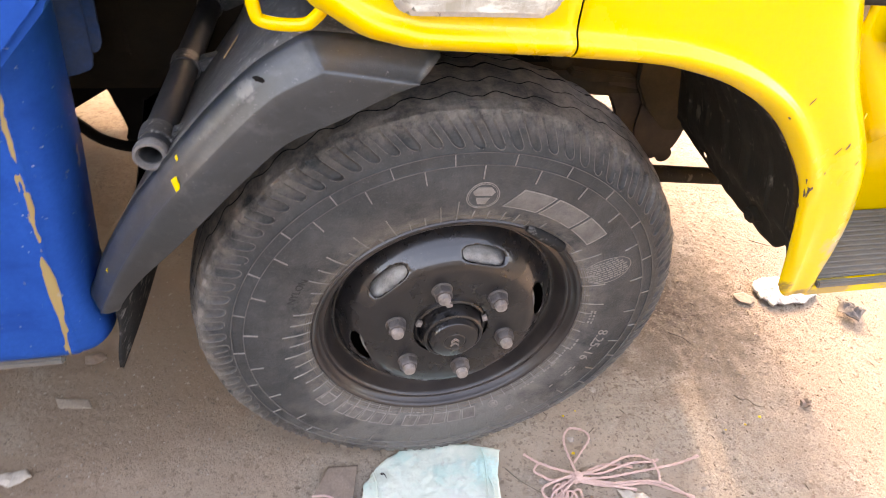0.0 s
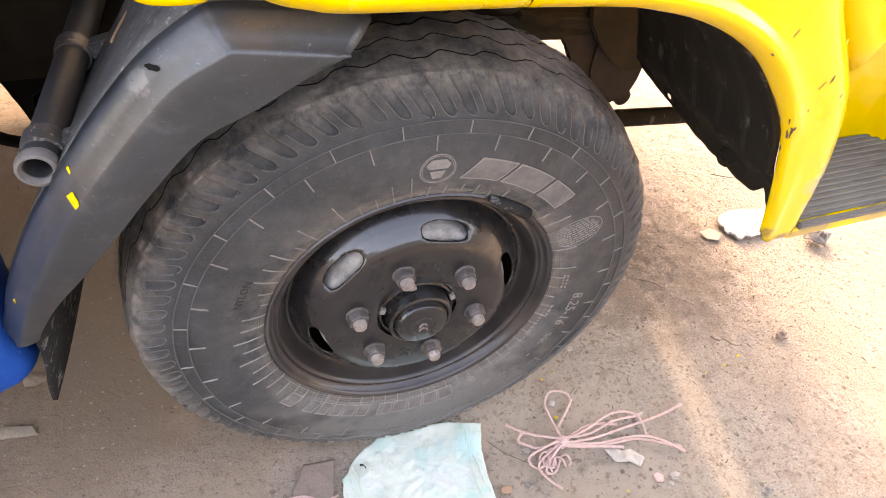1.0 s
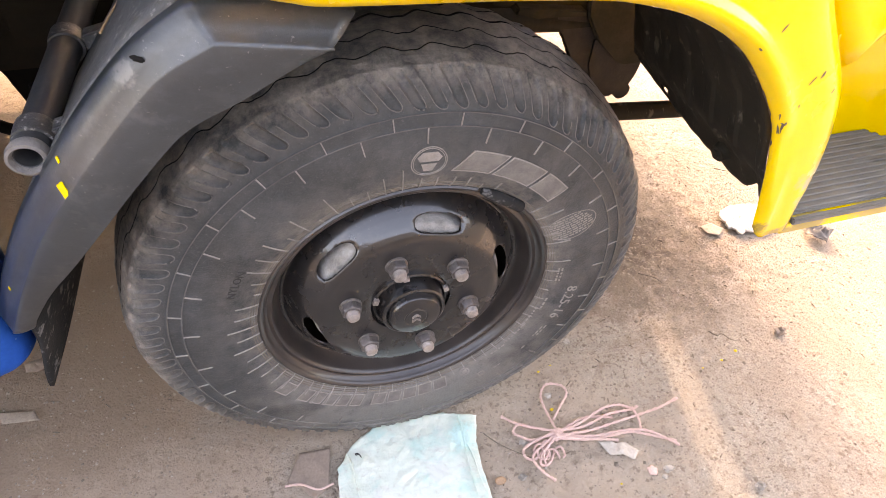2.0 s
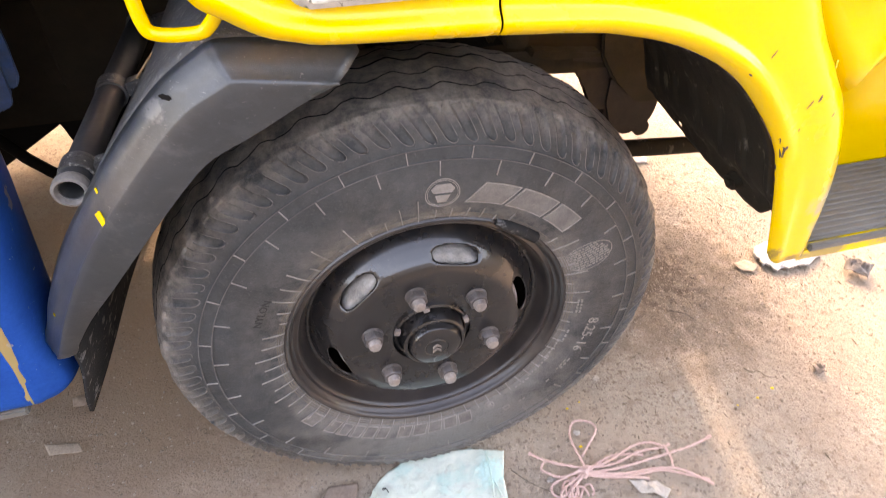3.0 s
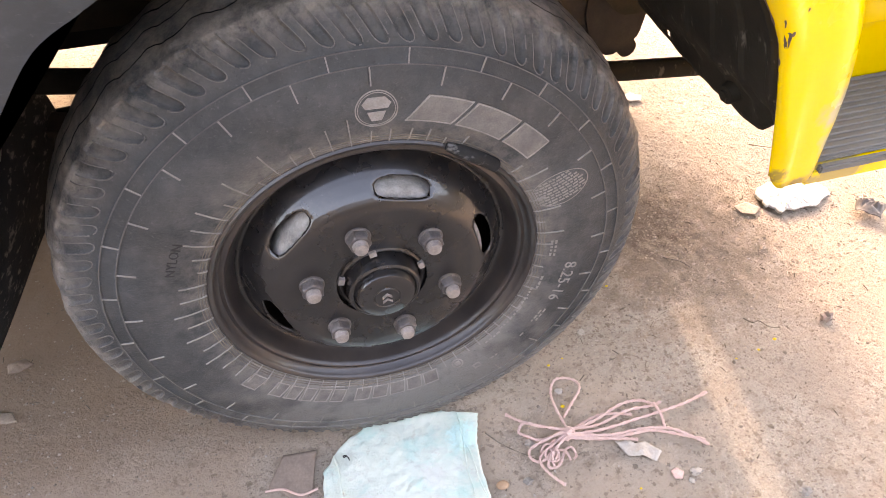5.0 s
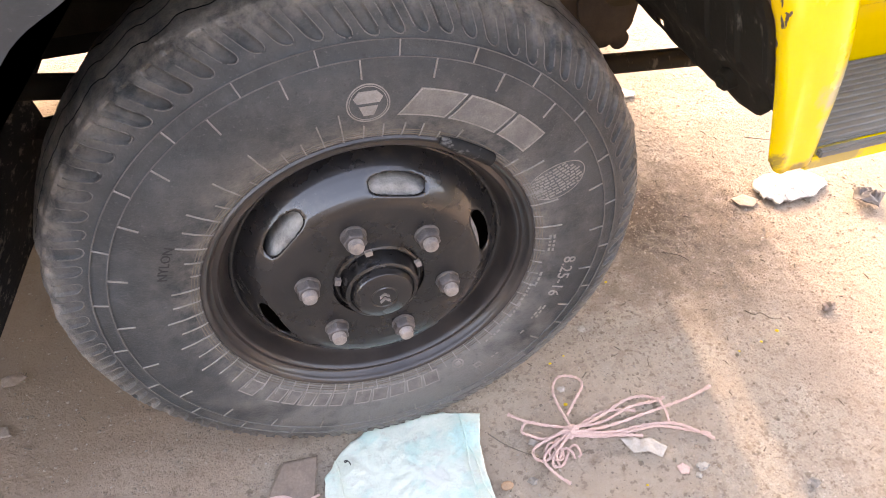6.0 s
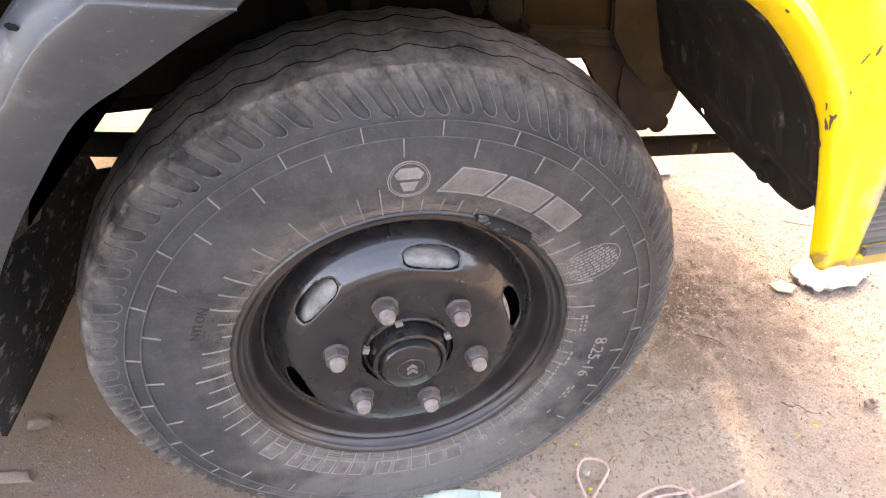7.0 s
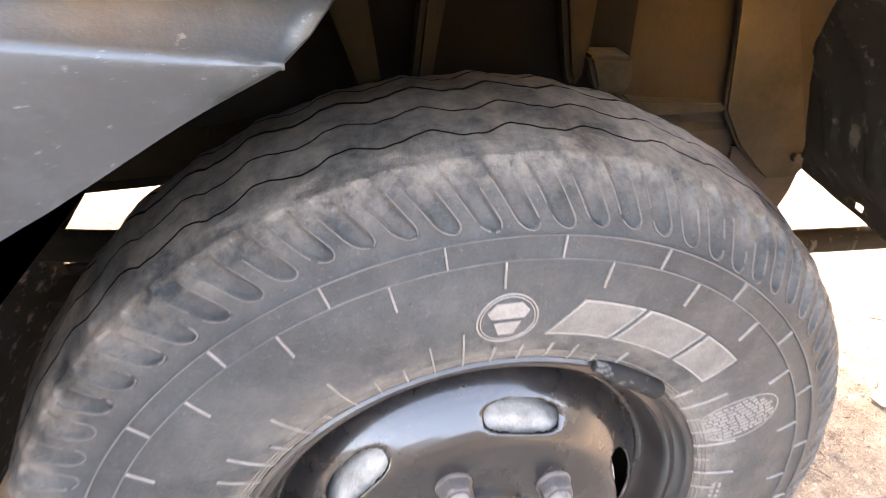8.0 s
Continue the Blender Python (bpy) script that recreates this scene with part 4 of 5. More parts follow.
    part("far_side_front", prism_bm([(1.048, 0.47), (1.11, 0.47), (1.11, 1.45), (1.048, 1.45)], "y", 1.87, 1.89), YELLOW, cab)
    # knocks in the paint, lying on the skin
    tree = BVHTree.FromPolygons([v.co for v in cab.data.vertices], [tuple(p.vertices) for p in cab.data.polygons])
    chips = [(0.420, 0.872, 0.0035, 0.008, -0.5), (0.408, 0.866, 0.0018, 0.009, -0.5), (0.406, 0.834, 0.002, 0.003, 0), (0.452, 0.845, 0.0014, 0.008, -0.9), (0.332, 0.936, 0.0016, 0.008, -0.5), (0.302, 0.921, 0.004, 0.0025, -0.6),
             (0.3925, 0.800, 0.012, 0.024, 0.2), (0.395, 0.800, 0.007, 0.009, 0.9), (0.383, 0.822, 0.003, 0.012, 0.4), (0.3965, 0.812, 0.004, 0.005, 0.4)]
    for x, z, w, h, turn in chips:
        bm = bmesh.new()
        ring = []
        for k, a in enumerate(np.linspace(0, 2 * math.pi, 15)[:-1]):
            jag = 0.5 * (1 + 0.28 * math.sin(5.3 * k + x * 90))
            u, v = w * math.cos(a) * jag, h * math.sin(a) * jag
            px, pz = x + u * math.cos(turn) - v * math.sin(turn), z + u * math.sin(turn) + v * math.cos(turn)
            hit = tree.ray_cast(Vector((px, -0.5, pz)), Vector((0, 1, 0)))[0]
            if hit:
                ring.append(bm.verts.new((px, hit.y - 0.0016, pz)))
        if len(ring) > 4:
            low_ring = [bm.verts.new((v.co.x, v.co.y + 0.0012, v.co.z)) for v in ring]
            bm.faces.new(ring)
            for k in range(len(ring)):
                bm.faces.new((ring[k], ring[(k + 1) % len(ring)], low_ring[(k + 1) % len(ring)], low_ring[k]))
            part("paint_chip", bm, CHIP, cab, "dark bare chip", smooth=False)
        else:
            bm.free()
    edge = smooth_path([(x + 0.0005, -0.1285, z) for x, z in ARCH[12:15]], 6)
    tube("bare_edge", edge, lambda t: 0.0008 + 0.0012 * math.sin(t * 23) ** 2, CHIP, cab, "bare rusty edge of the arch lip", 6)
    # marker lamp
    lamp = part("marker_lamp", prism_bm(rounded(-0.158, -0.002, 1.0325, 1.096, 0.017), "y", -0.146, -0.124, 0.004), SILVER, cab, "clear side marker lamp in a grey bezel")
    part("lens", prism_bm(rounded(-0.152, -0.008, 1.0385, 1.090, 0.014), "y", -0.1515, -0.130, 0.004), LENS, lamp)
    # yellow loop handle
    path = smooth_path([(-0.276, -0.085, 1.12), (-0.277, -0.098, 1.06), (-0.275, -0.10, 1.018), (-0.266, -0.10, 1.006), (-0.235, -0.102, 1.0045), (-0.222, -0.105, 1.012), (-0.208, -0.115, 1.035)], 6)
    tube("loop_handle", path, 0.0062, YELLOW, cab, "yellow painted loop handle", 12)
    # door skin with a rounded lower bulge over the step well
    xs = [0.395, 0.41, 0.43, 0.45, 0.47, 0.49, 0.509, 0.515, 0.521, 0.531, 0.543, 0.560, 0.582, 0.61, 0.641, 0.72, 0.8, 0.9, 1.0, 1.085]
    low = np.interp(xs, [0.395, 0.43, 0.47, 0.509, 0.521, 0.543, 0.582, 0.641, 1.1], [0.96, 0.92, 0.872, 0.833, 0.854, 0.874, 0.880, 0.880, 0.880])
    prof = [(0.0, 0.02), (0.0, -0.058), (0.004, -0.074), (0.012, -0.086), (0.024, -0.095), (0.040, -0.1005), (0.055, -0.1005), (0.075, -0.0965), (0.10, -0.094), (0.16, -0.095), (0.30, -0.098), (0.52, -0.10)]
    verts = []
    for x, z0 in zip(xs, low):
        for dz, y in prof:
            z = z0 + dz * (1.42 - z0) / 0.54 if dz > 0.1 else z0 + dz
            verts.append((x, y + (0.012 if x < 0.50 else 0.0) * (1 - dz / 0.52) * max(0, (0.50 - x) / 0.08), z))
    door = link_mesh("door", verts, grid_faces(len(xs), len(prof)), YELLOW, cab, label="yellow door with a rounded lower edge", sharp=70)
    m = door.modifiers.new("thickness", "SOLIDIFY")
    m.thickness, m.offset = 0.002, 0.0
    part("rubbing_strip", box_bm(0.425, 1.08, -0.118, -0.094, 0.985, 1.03, 0.006), PLASTIC, door, "black rubbing strip")
    # step well
    prof = [(0.585, 0.050), (0.612, 0.046), (0.690, 0.046), (0.698, 0.046), (0.703, 0.038), (0.708, 0.030), (0.715, 0.030), (0.80, 0.026), (0.90, 0.020)]
    plan = [(0.664, 0.0), (0.70, 0.0), (0.790, 0.0), (0.806, -0.002), (0.818, -0.012), (0.870, -0.066), (0.93, -0.125), (0.97, -0.150)]
    verts = [(x - (0.11 * max(0.0, z - 0.60) / 0.30 if x < 0.665 else 0.0), y + dy, z) for x, dy in plan for z, y in prof]
    well = link_mesh("step_well", verts, grid_faces(len(plan), len(prof)), YELLOW, cab, label="yellow step well under the door", sharp=40)
    m = well.modifiers.new("thickness", "SOLIDIFY")
    m.thickness = 0.002
    verts = []
    for k in range(9):
        t = k / 8
        z = 0.585 + 0.315 * t
        for q in (0.0, 0.5, 1.0):
            verts.append((0.505 - 0.035 * t + (0.185 - 0.060 * t) * q, -0.112 + 0.022 * t + (0.160 - 0.030 * t) * q, z))
    side = link_mesh("well_side", verts, grid_faces(9, 3), YELLOW, cab)
    m = side.modifiers.new("thickness", "SOLIDIFY")
    m.thickness = 0.002
    step = part("step", prism_bm([(0.516, -0.1225), (1.08, -0.1225), (1.08, -0.02), (0.85, 0.06), (0.690, 0.06)], "z", 0.582, 0.608, 0.004), YELLOW, cab, "yellow step board with a ribbed grey mat")
    part("mat", prism_bm([(0.530, -0.112), (0.925, -0.112), (0.868, -0.024), (0.810, 0.043), (0.684, 0.043)], "z", 0.6085, 0.6135, 0.0015), MAT_GREY, step, "ribbed grey rubber mat")
    for k in range(13):
        y = -0.1075 + k * 0.0116
        x1 = 0.92 if y < -0.105 else float(np.interp(y, [-0.112, -0.024, 0.043], [0.922, 0.864, 0.806]))
        part("mat_rib", box_bm(float(np.interp(y, [-0.112, 0.043], [0.534, 0.686])), x1, y, y + 0.0080, 0.613, 0.6162, 0.0014, 1), MAT_GREY, step)
    part("step_edge_strip", box_bm(0.533, 1.0, -0.1255, -0.1165, 0.6015, 0.6125, 0.002), MAT_GREY, step)
    return cab


build_cab()


def build_liner():
    """Black inner arch liner in front of the wheel, ribbed along its sweep."""
    path = smooth_path([(-0.10, 0, 1.012), (0.04, 0, 1.005), (0.16, 0, 0.985), (0.24, 0, 0.955), (0.31, 0, 0.908), (0.365, 0, 0.85), (0.405, 0, 0.79), (0.432, 0, 0.72), (0.470, 0, 0.675), (0.492, 0, 0.628)], 7)
    verts = []
    for i, p in enumerate(path):
        q, r = path[min(i + 1, len(path) - 1)], path[max(i - 1, 0)]
        d = (q - r).normalized()
        nrm = Vector((d.z, 0, -d.x))
        tail = max(0.0, i / (len(path) - 1) - 0.86) / 0.14
        inner = float(np.interp(p.x, [0.20, 0.31, 0.365, 0.405, 0.432, 0.47, 0.492], [0.07, 0.11, 0.18, 0.215, 0.225, 0.26, 0.285]))
        ys = np.linspace(-0.118, inner, 60)
        for y in ys:
            ridge = 0.0035 * (1 if (y * 17) % 1 < 0.28 else 0)
            z_add = tail * (0.022 * math.exp(-((y + 0.072) / 0.012) ** 2) + 0.003 * noise.noise(Vector((y * 30, 0, 0))) + 0.02 * max(0, y - 0.1) / 0.2)
            off = -ridge * (1 - tail)
            verts.append((p.x - nrm.x * off + 0.02 * max(0.0, y) * tail, y, p.z - nrm.z * off + z_add))
    nv = 60
    faces = []
    for f in grid_faces(len(path), nv):
        c = np.mean([verts[k] for k in f], axis=0)
        if math.hypot(c[1] - 0.178, c[2] - 0.652) < 0.0085 and c[0] > 0.45:
            continue
        faces.append(f)
    ob = link_mesh("arch_liner", verts, faces, LINER, truck, label="black ribbed plastic wheel arch liner", sharp=30)
    m = ob.modifiers.new("thickness", "SOLIDIFY")
    m.thickness = 0.003
    v, f = tube_data([(0.478, -0.002, 0.660), (0.462, -0.004, 0.655)], lambda t: 0.017 - 0.004 * t, 16)
    link_mesh("liner_bolt", v, f, LINER, ob)
    v, f = tube_data([(0.462, -0.004, 0.655), (0.458, -0.004, 0.654)], 0.008, 6)
    link_mesh("liner_bolt", v, f, LINER, ob)


build_liner()


# ---- mudguard ----
def build_mudguard():
    ridge = [(-0.121, 0.952), (-0.165, 0.9585), (-0.208, 0.9645), (-0.2175, 0.9640), (-0.226, 0.9585), (-0.266, 0.931), (-0.315, 0.878), (-0.363, 0.820), (-0.423, 0.735), (-0.485, 0.625), (-0.516, 0.562), (-0.5285, 0.536), (-0.5330, 0.527)]
    low = [(-0.124, 0.947), (-0.158, 0.931), (-0.194, 0.911), (-0.203, 0.906), (-0.212, 0.9005), (-0.257, 0.872), (-0.307, 0.816), (-0.352, 0.760), (-0.405, 0.686), (-0.458, 0.610), (-0.494, 0.553), (-0.5060, 0.529), (-0.5180, 0.521)]
    high = [(-0.098, 0.974), (-0.160, 0.984), (-0.216, 0.9885), (-0.229, 0.9860), (-0.241, 0.9790), (-0.283, 0.945), (-0.334, 0.890), (-0.382, 0.829), (-0.441, 0.744), (-0.502, 0.634), (-0.530, 0.572), (-0.5430, 0.546), (-0.5420, 0.534)]
    ys = lambda x: float(np.interp(x, [-0.56, -0.517, -0.381, -0.216, 0], [0.03, 0.005, -0.075, -0.113, -0.118]))
    cols = []
    for (rx, rz), (lx, lz), (hx, hz) in zip(ridge, low, high):
        y = ys(rx)
        soft = min(1.0, max(0.0, (-0.212 - rx) / 0.05))
        drop = min(0.0042, 0.3 * (rz - lz))
        cols.append([(lx, y + 0.012, lz), (lx, y + 0.004, lz), (lx * 0.66 + rx * 0.34, y + 0.0005, lz * 0.66 + rz * 0.34), (lx * 0.25 + rx * 0.75, y - 0.001, lz * 0.25 + rz * 0.75), (rx, y - 0.0008 + 0.0018 * soft, rz - drop), (rx, y + 0.0002 + 0.0020 * soft, rz - drop / 3), (rx, y + 0.0024 + 0.0012 * soft, rz),
                     (rx * 0.55 + hx * 0.45, y + 0.0105 - 0.0005 * soft, rz * 0.55 + hz * 0.45 - 0.004 * (1 - soft)), (hx, y + 0.021 + 0.001 * soft, hz - 0.003 * (1 - soft)), (hx - 0.002, y + 0.035, hz + 0.002 - 0.002 * (1 - soft))])
    rows = list(zip(*cols))
    dense = [smooth_path(r, 5) for r in rows]
    n = len(dense[0])
    verts = [dense[j][i] for i in range(n) for j in range(len(dense))]
    guard = link_mesh("mudguard", verts, grid_faces(n, len(dense)), PLASTIC, truck, label="black plastic mudguard with a dusty scuffed deck", sharp=58)
    m = guard.modifiers.new("thickness", "SOLIDIFY")
    m.thickness = 0.003
    # deck over the tyre
    hi = smooth_path([(x - 0.002, ys(r[0]) + 0.035, z + 0.002) for (x, z), r in zip(high, ridge)], 5)
    verts = []
    for p in hi:
        for t in np.linspace(0, 1, 12):
            verts.append((p.x - 0.004 * t + 0.055 * t * min(1.0, max(0.0, (0.975 - p.z) / 0.10)), p.y + (0.27 - p.y) * t, p.z + 0.004 * math.sin(t * 3.1) + (0.0025 if 0.3 < t < 0.36 or 0.62 < t < 0.68 else 0)))
    deck = link_mesh("deck", verts, grid_faces(len(hi), 12), DECK, guard, label="scuffed black deck", sharp=30)
    m = deck.modifiers.new("thickness", "SOLIDIFY")
    m.thickness = 0.003
    # Near-black wall: the shade behind the guard is put into its colour.
    part("inner_wall", prism_bm([(-0.505, 0.57), (-0.46, 0.745), (-0.30, 0.785), (-0.12, 0.800), (-0.10, 0.965), (-0.228, 0.980), (-0.300, 0.886), (-0.400, 0.740), (-0.485, 0.57)], "y", 0.232, 0.240, 0.002), BLACK_OR_SHADE, guard)
    tree = BVHTree.FromPolygons([v.co for v in guard.data.vertices], [tuple(p.vertices) for p in guard.data.polygons])
    # Raised black patch painted in for the slot's dark opening.
    bm = bmesh.new()
    ring = []
    for k, a in enumerate(np.linspace(0, 2 * math.pi, 15)[:-1]):
        jag = 1 + 0.2 * math.sin(3.7 * k)
        u, v = 0.0055 * jag * math.cos(a), 0.0010 * jag * math.sin(a)
        hit = tree.ray_cast(Vector((-0.277 + u, -0.0865 + v - 0.75 * u, 1.2)), Vector((0, 0, -1)))[0]
        if hit:
            ring.append(bm.verts.new(hit + Vector((0, 0, 0.0022))))
    base = [bm.verts.new((v.co.x, v.co.y, v.co.z - 0.002)) for v in ring]
    bm.faces.new(ring)
    for k in range(len(ring)):
        bm.faces.new((ring[k], ring[(k + 1) % len(ring)], base[(k + 1) % len(ring)], base[k]))
    part("slot", bm, BLACK_OR_SHADE, guard, "dark slot in the guard", smooth=False)
    for x, z, s in ((-0.377, 0.808, 0.0080), (-0.372, 0.838, 0.0030), (-0.50, 0.62, 0.0025)):
        bm = bmesh.new()
        ring = []
        for k, a in enumerate(np.linspace(0, 2 * math.pi, 12)[:-1]):
            jag = 1 + 0.22 * math.sin(4.1 * k)
            px, pz = x + s * 0.55 * math.cos(a) * jag, z + s * math.sin(a) * jag
            hit = tree.ray_cast(Vector((px, -0.5, pz)), Vector((0, 1, 0)))[0]
            if hit:
                ring.append(bm.verts.new((px, hit.y - 0.0014, pz)))
        low_ring = [bm.verts.new((v.co.x, v.co.y + 0.0020, v.co.z)) for v in ring]
        if len(ring) > 2:
            bm.faces.new(ring)
            for k in range(len(ring)):
                bm.faces.new((ring[k], ring[(k + 1) % len(ring)], low_ring[(k + 1) % len(ring)], low_ring[k]))
        part("paint_spot", bm, YELLOW, guard, "yellow paint spot", smooth=False)
    # a straw lying on the deck
    tube("straw", [(-0.3165, 0.015, 0.916), (-0.306, 0.043, 0.922), (-0.2965, 0.070, 0.925)], 0.0012, TAN, guard, "yellow dry straw", 6)
    # cross tube and its clamps
    d = lambda y: Vector((-0.4035 + 0.110 * (y + 0.04), y, 0.826 + 0.03 * (y + 0.04)))
    verts, n = [], 28
    for r, y in ((0.0120, 0.08), (0.0120, -0.036), (0.0140, -0.038), (0.0165, -0.037), (0.0170, -0.034), (0.0168, -0.02), (0.0168, 0.10), (0.0168, 0.75)):
        c = d(y)
        verts += [(c.x + r * math.cos(2 * math.pi * k / n), y, c.z + r * math.sin(2 * math.pi * k / n)) for k in range(n)]
    link_mesh("cross_tube", verts, grid_faces(8, n, wrap_v=True), TUBE, guard, label="black plastic cross tube with open end", sharp=40)
    v = []
    for r, y in ((0.0125, -0.030), (0.0128, -0.0405), (0.0150, -0.0430), (0.0180, -0.0420), (0.0192, -0.037), (0.0186, -0.031), (0.0168, -0.028)):
        c = d(y)
        v += [(c.x + r * math.cos(2 * math.pi * k / n), y, c.z + r * math.sin(2 * math.pi * k / n)) for k in range(n)]
    link_mesh("tube_lip", v, grid_faces(7, n, wrap_v=True), DUST_GREY, guard, label="dusty grey flared lip", sharp=40)
    for y in (-0.006, 0.165, 0.36, 0.52):
        c = d(y)
        v = []
        for r, dy in ((0.0165, -0.013), (0.0192, -0.013), (0.0198, 0), (0.0192, 0.013), (0.0165, 0.013)):
            v += [(c.x + r * math.cos(2 * math.pi * k / n), y + dy, c.z + r * math.sin(2 * math.pi * k / n)) for k in range(n)]
        link_mesh("clamp", v, grid_faces(5, n, wrap_v=True), DECK, guard, sharp=30)
        part("clamp_ear", prism_bm([(c.x + 0.018, c.z + 0.012), (c.x + 0.052, c.z + 0.020), (c.x + 0.056, c.z + 0.008), (c.x + 0.020, c.z - 0.008)], "y", y - 0.010, y + 0.010, 0.002), DECK, guard)
    # mud flap
    verts = []
    for i, z in enumerate(np.linspace(0.575, 0.395, 14)):
        for y in np.linspace(0.022, 0.465, 14):
            bend = 0.010 * math.sin(i * 0.35) + 0.003 * math.sin(y * 14)
            zz = z + (0.004 * math.sin(y * 9) if i == 13 else 0)
            verts.append((-0.528 + bend + 0.055 * y / 0.465, y - 0.003 * i / 13, zz))
    flap = link_mesh("mud_flap", verts, grid_faces(14, 14), FLAP, guard, label="black rubber mud flap hanging from the mudguard")
    m = flap.modifiers.new("thickness", "SOLIDIFY")
    m.thickness = 0.006


build_mudguard()


# ---- chassis ----
def build_chassis():
    ch = part("chassis_rail", box_bm(-3.2, 0.57, 0.46, 0.53, 0.640, 0.86, 0.006), CHASSIS, truck, "dusty dark steel chassis rail")
    part("chassis_rail", box_bm(-3.2, 0.57, 1.24, 1.31, 0.655, 0.86, 0.006), CHASSIS, truck)
    # spring hanger with a round foot under two dusty plates
    poly = [(0.43, 0.66), (0.442, 0.60), (0.447, 0.552), (0.463, 0.527), (0.49, 0.514), (0.525, 0.514), (0.552, 0.533), (0.565, 0.565), (0.562, 0.61), (0.552, 0.66)]
    part("spring_hanger", prism_bm(poly, "y", 0.357, 0.455, 0.010), RUST, ch, "dusty spring hanger bracket")
    poly = [(0.352, 0.71), (0.362, 0.676), (0.372, 0.664), (0.384, 0.654), (0.389, 0.637), (0.402, 0.622), (0.411, 0.603), (0.388, 0.598), (0.390, 0.588), (0.455, 0.580), (0.455, 0.71)]
    part("spring_shackle", prism_bm(poly, "y", 0.362, 0.385, 0.003), RUST, ch, "rusty torn shackle plate")
    part("hanger_plate", prism_bm([(0.350, 1.0), (0.392, 0.835), (0.403, 0.71), (0.436, 0.658), (0.487, 0.612), (0.500, 0.602), (0.538, 0.600), (0.551, 0.612), (0.550, 0.636), (0.466, 0.83), (0.430, 1.0)], "y", 0.338, 0.350, 0.004), DUSTY, ch, "dusty tapered plate")
    v, f = tube_data([(0.530, 0.330, 0.635), (0.530, 0.340, 0.635)], 0.008, 8)
    link_mesh("plate_bolt", v, f, RUST, ch)
    part("cross_plate", prism_bm([(0.235, 1.0), (0.252, 0.735), (0.30, 0.724), (0.41, 0.713), (0.470, 0.665), (0.540, 0.640), (0.575, 0.66), (0.600, 1.0)], "y", 0.352, 0.362, 0.004), CHASSIS, ch)
    part("plate_lip", prism_bm([(0.262, 0.741), (0.30, 0.734), (0.395, 0.724), (0.398, 0.712), (0.30, 0.718), (0.258, 0.728)], "y", 0.330, 0.362, 0.003), DUSTY, ch)
    v, f = tube_data([(0.20, 0.375, 0.700), (0.50, 0.385, 0.672)], 0.021, 16)
    link_mesh("cross_pipe", v, f, DUSTY, ch)
    v, f = tube_data([(0.535, 0.358, 0.528), (0.535, 0.38, 0.528)], 0.018, 14)
    link_mesh("hanger_pin", v, f, RUST, ch)
    tube("tie_rod", [(-0.465, 0.33, 0.644), (-0.3, 0.33, 0.617), (0.44, 0.33, 0.507), (0.72, 0.33, 0.480), (1.0, 0.33, 0.46)], 0.0185, LINER, ch, "black steel rod")
    # leaf springs and axle
    for k in range(4):
        half = 0.46 - 0.07 * k
        path = [(x, 0.42, 0.535 - 0.018 * k - 0.10 * (1 - (x / 0.60) ** 2) + 0.02) for x in np.linspace(-half, half, 11)]
        verts = []
        for x, y, z in path:
            verts += [(x, y - 0.03, z - 0.006), (x, y + 0.03, z - 0.006), (x, y + 0.03, z + 0.006), (x, y - 0.03, z + 0.006)]
        link_mesh("spring_leaf", verts, grid_faces(11, 4, wrap_v=True) + [(0, 1, 2, 3), (43, 42, 41, 40)], RUST, ch, smooth=False)
    part("axle_beam", box_bm(-0.045, 0.045, 0.24, 1.55, 0.33, 0.42, 0.012), CHASSIS, ch)
    part("knuckle", box_bm(-0.06, 0.06, 0.19, 0.30, 0.30, 0.54, 0.02, 3), CHASSIS, ch)
    v, f = tube_data([(0.06, 0.36, 0.45), (0.05, 0.37, 0.98)], lambda t: 0.032 if t < 0.6 else 0.024, 18)
    link_mesh("shock_absorber", v, f, CHASSIS, ch)
    # Near-black panel: the darkness inside the arch is put into its colour.
    part("inner_panel", box_bm(-0.24, 0.24, 0.300, 0.312, 0.77, 1.02, 0.004), BLACK_OR_SHADE, ch)
    part("bracket_plate", prism_bm([(0.125, 1.0), (0.155, 0.80), (0.165, 0.78), (0.178, 0.80), (0.190, 1.0)], "y", 0.275, 0.300, 0.006), CHASSIS, ch)
    part("bracket_plate", prism_bm([(-0.12, 1.0), (-0.06, 0.80), (-0.04, 0.80), (-0.06, 1.0)], "y", 0.26, 0.300, 0.006), CHASSIS, ch)
    part("bracket_plate", prism_bm([(0.02, 1.0), (-0.01, 0.80), (0.01, 0.80), (0.05, 1.0)], "y", 0.27, 0.300, 0.006), CHASSIS, ch)
    part("bump_stop", prism_bm([(0.172, 0.820), (0.222, 0.816), (0.226, 0.785), (0.215, 0.776), (0.185, 0.782)], "y", 0.262, 0.30, 0.004), DUSTY, ch)
    tube("hose", smooth_path([(-0.80, 0.66, 0.60), (-0.708, 0.62, 0.508), (-0.697, 0.62, 0.490), (-0.675, 0.62, 0.464), (-0.658, 0.62, 0.445), (-0.632, 0.62, 0.429), (-0.583, 0.62, 0.416), (-0.45, 0.62, 0.42)], 8), 0.012, BLACK_OR_SHADE, ch, "black rubber hose")
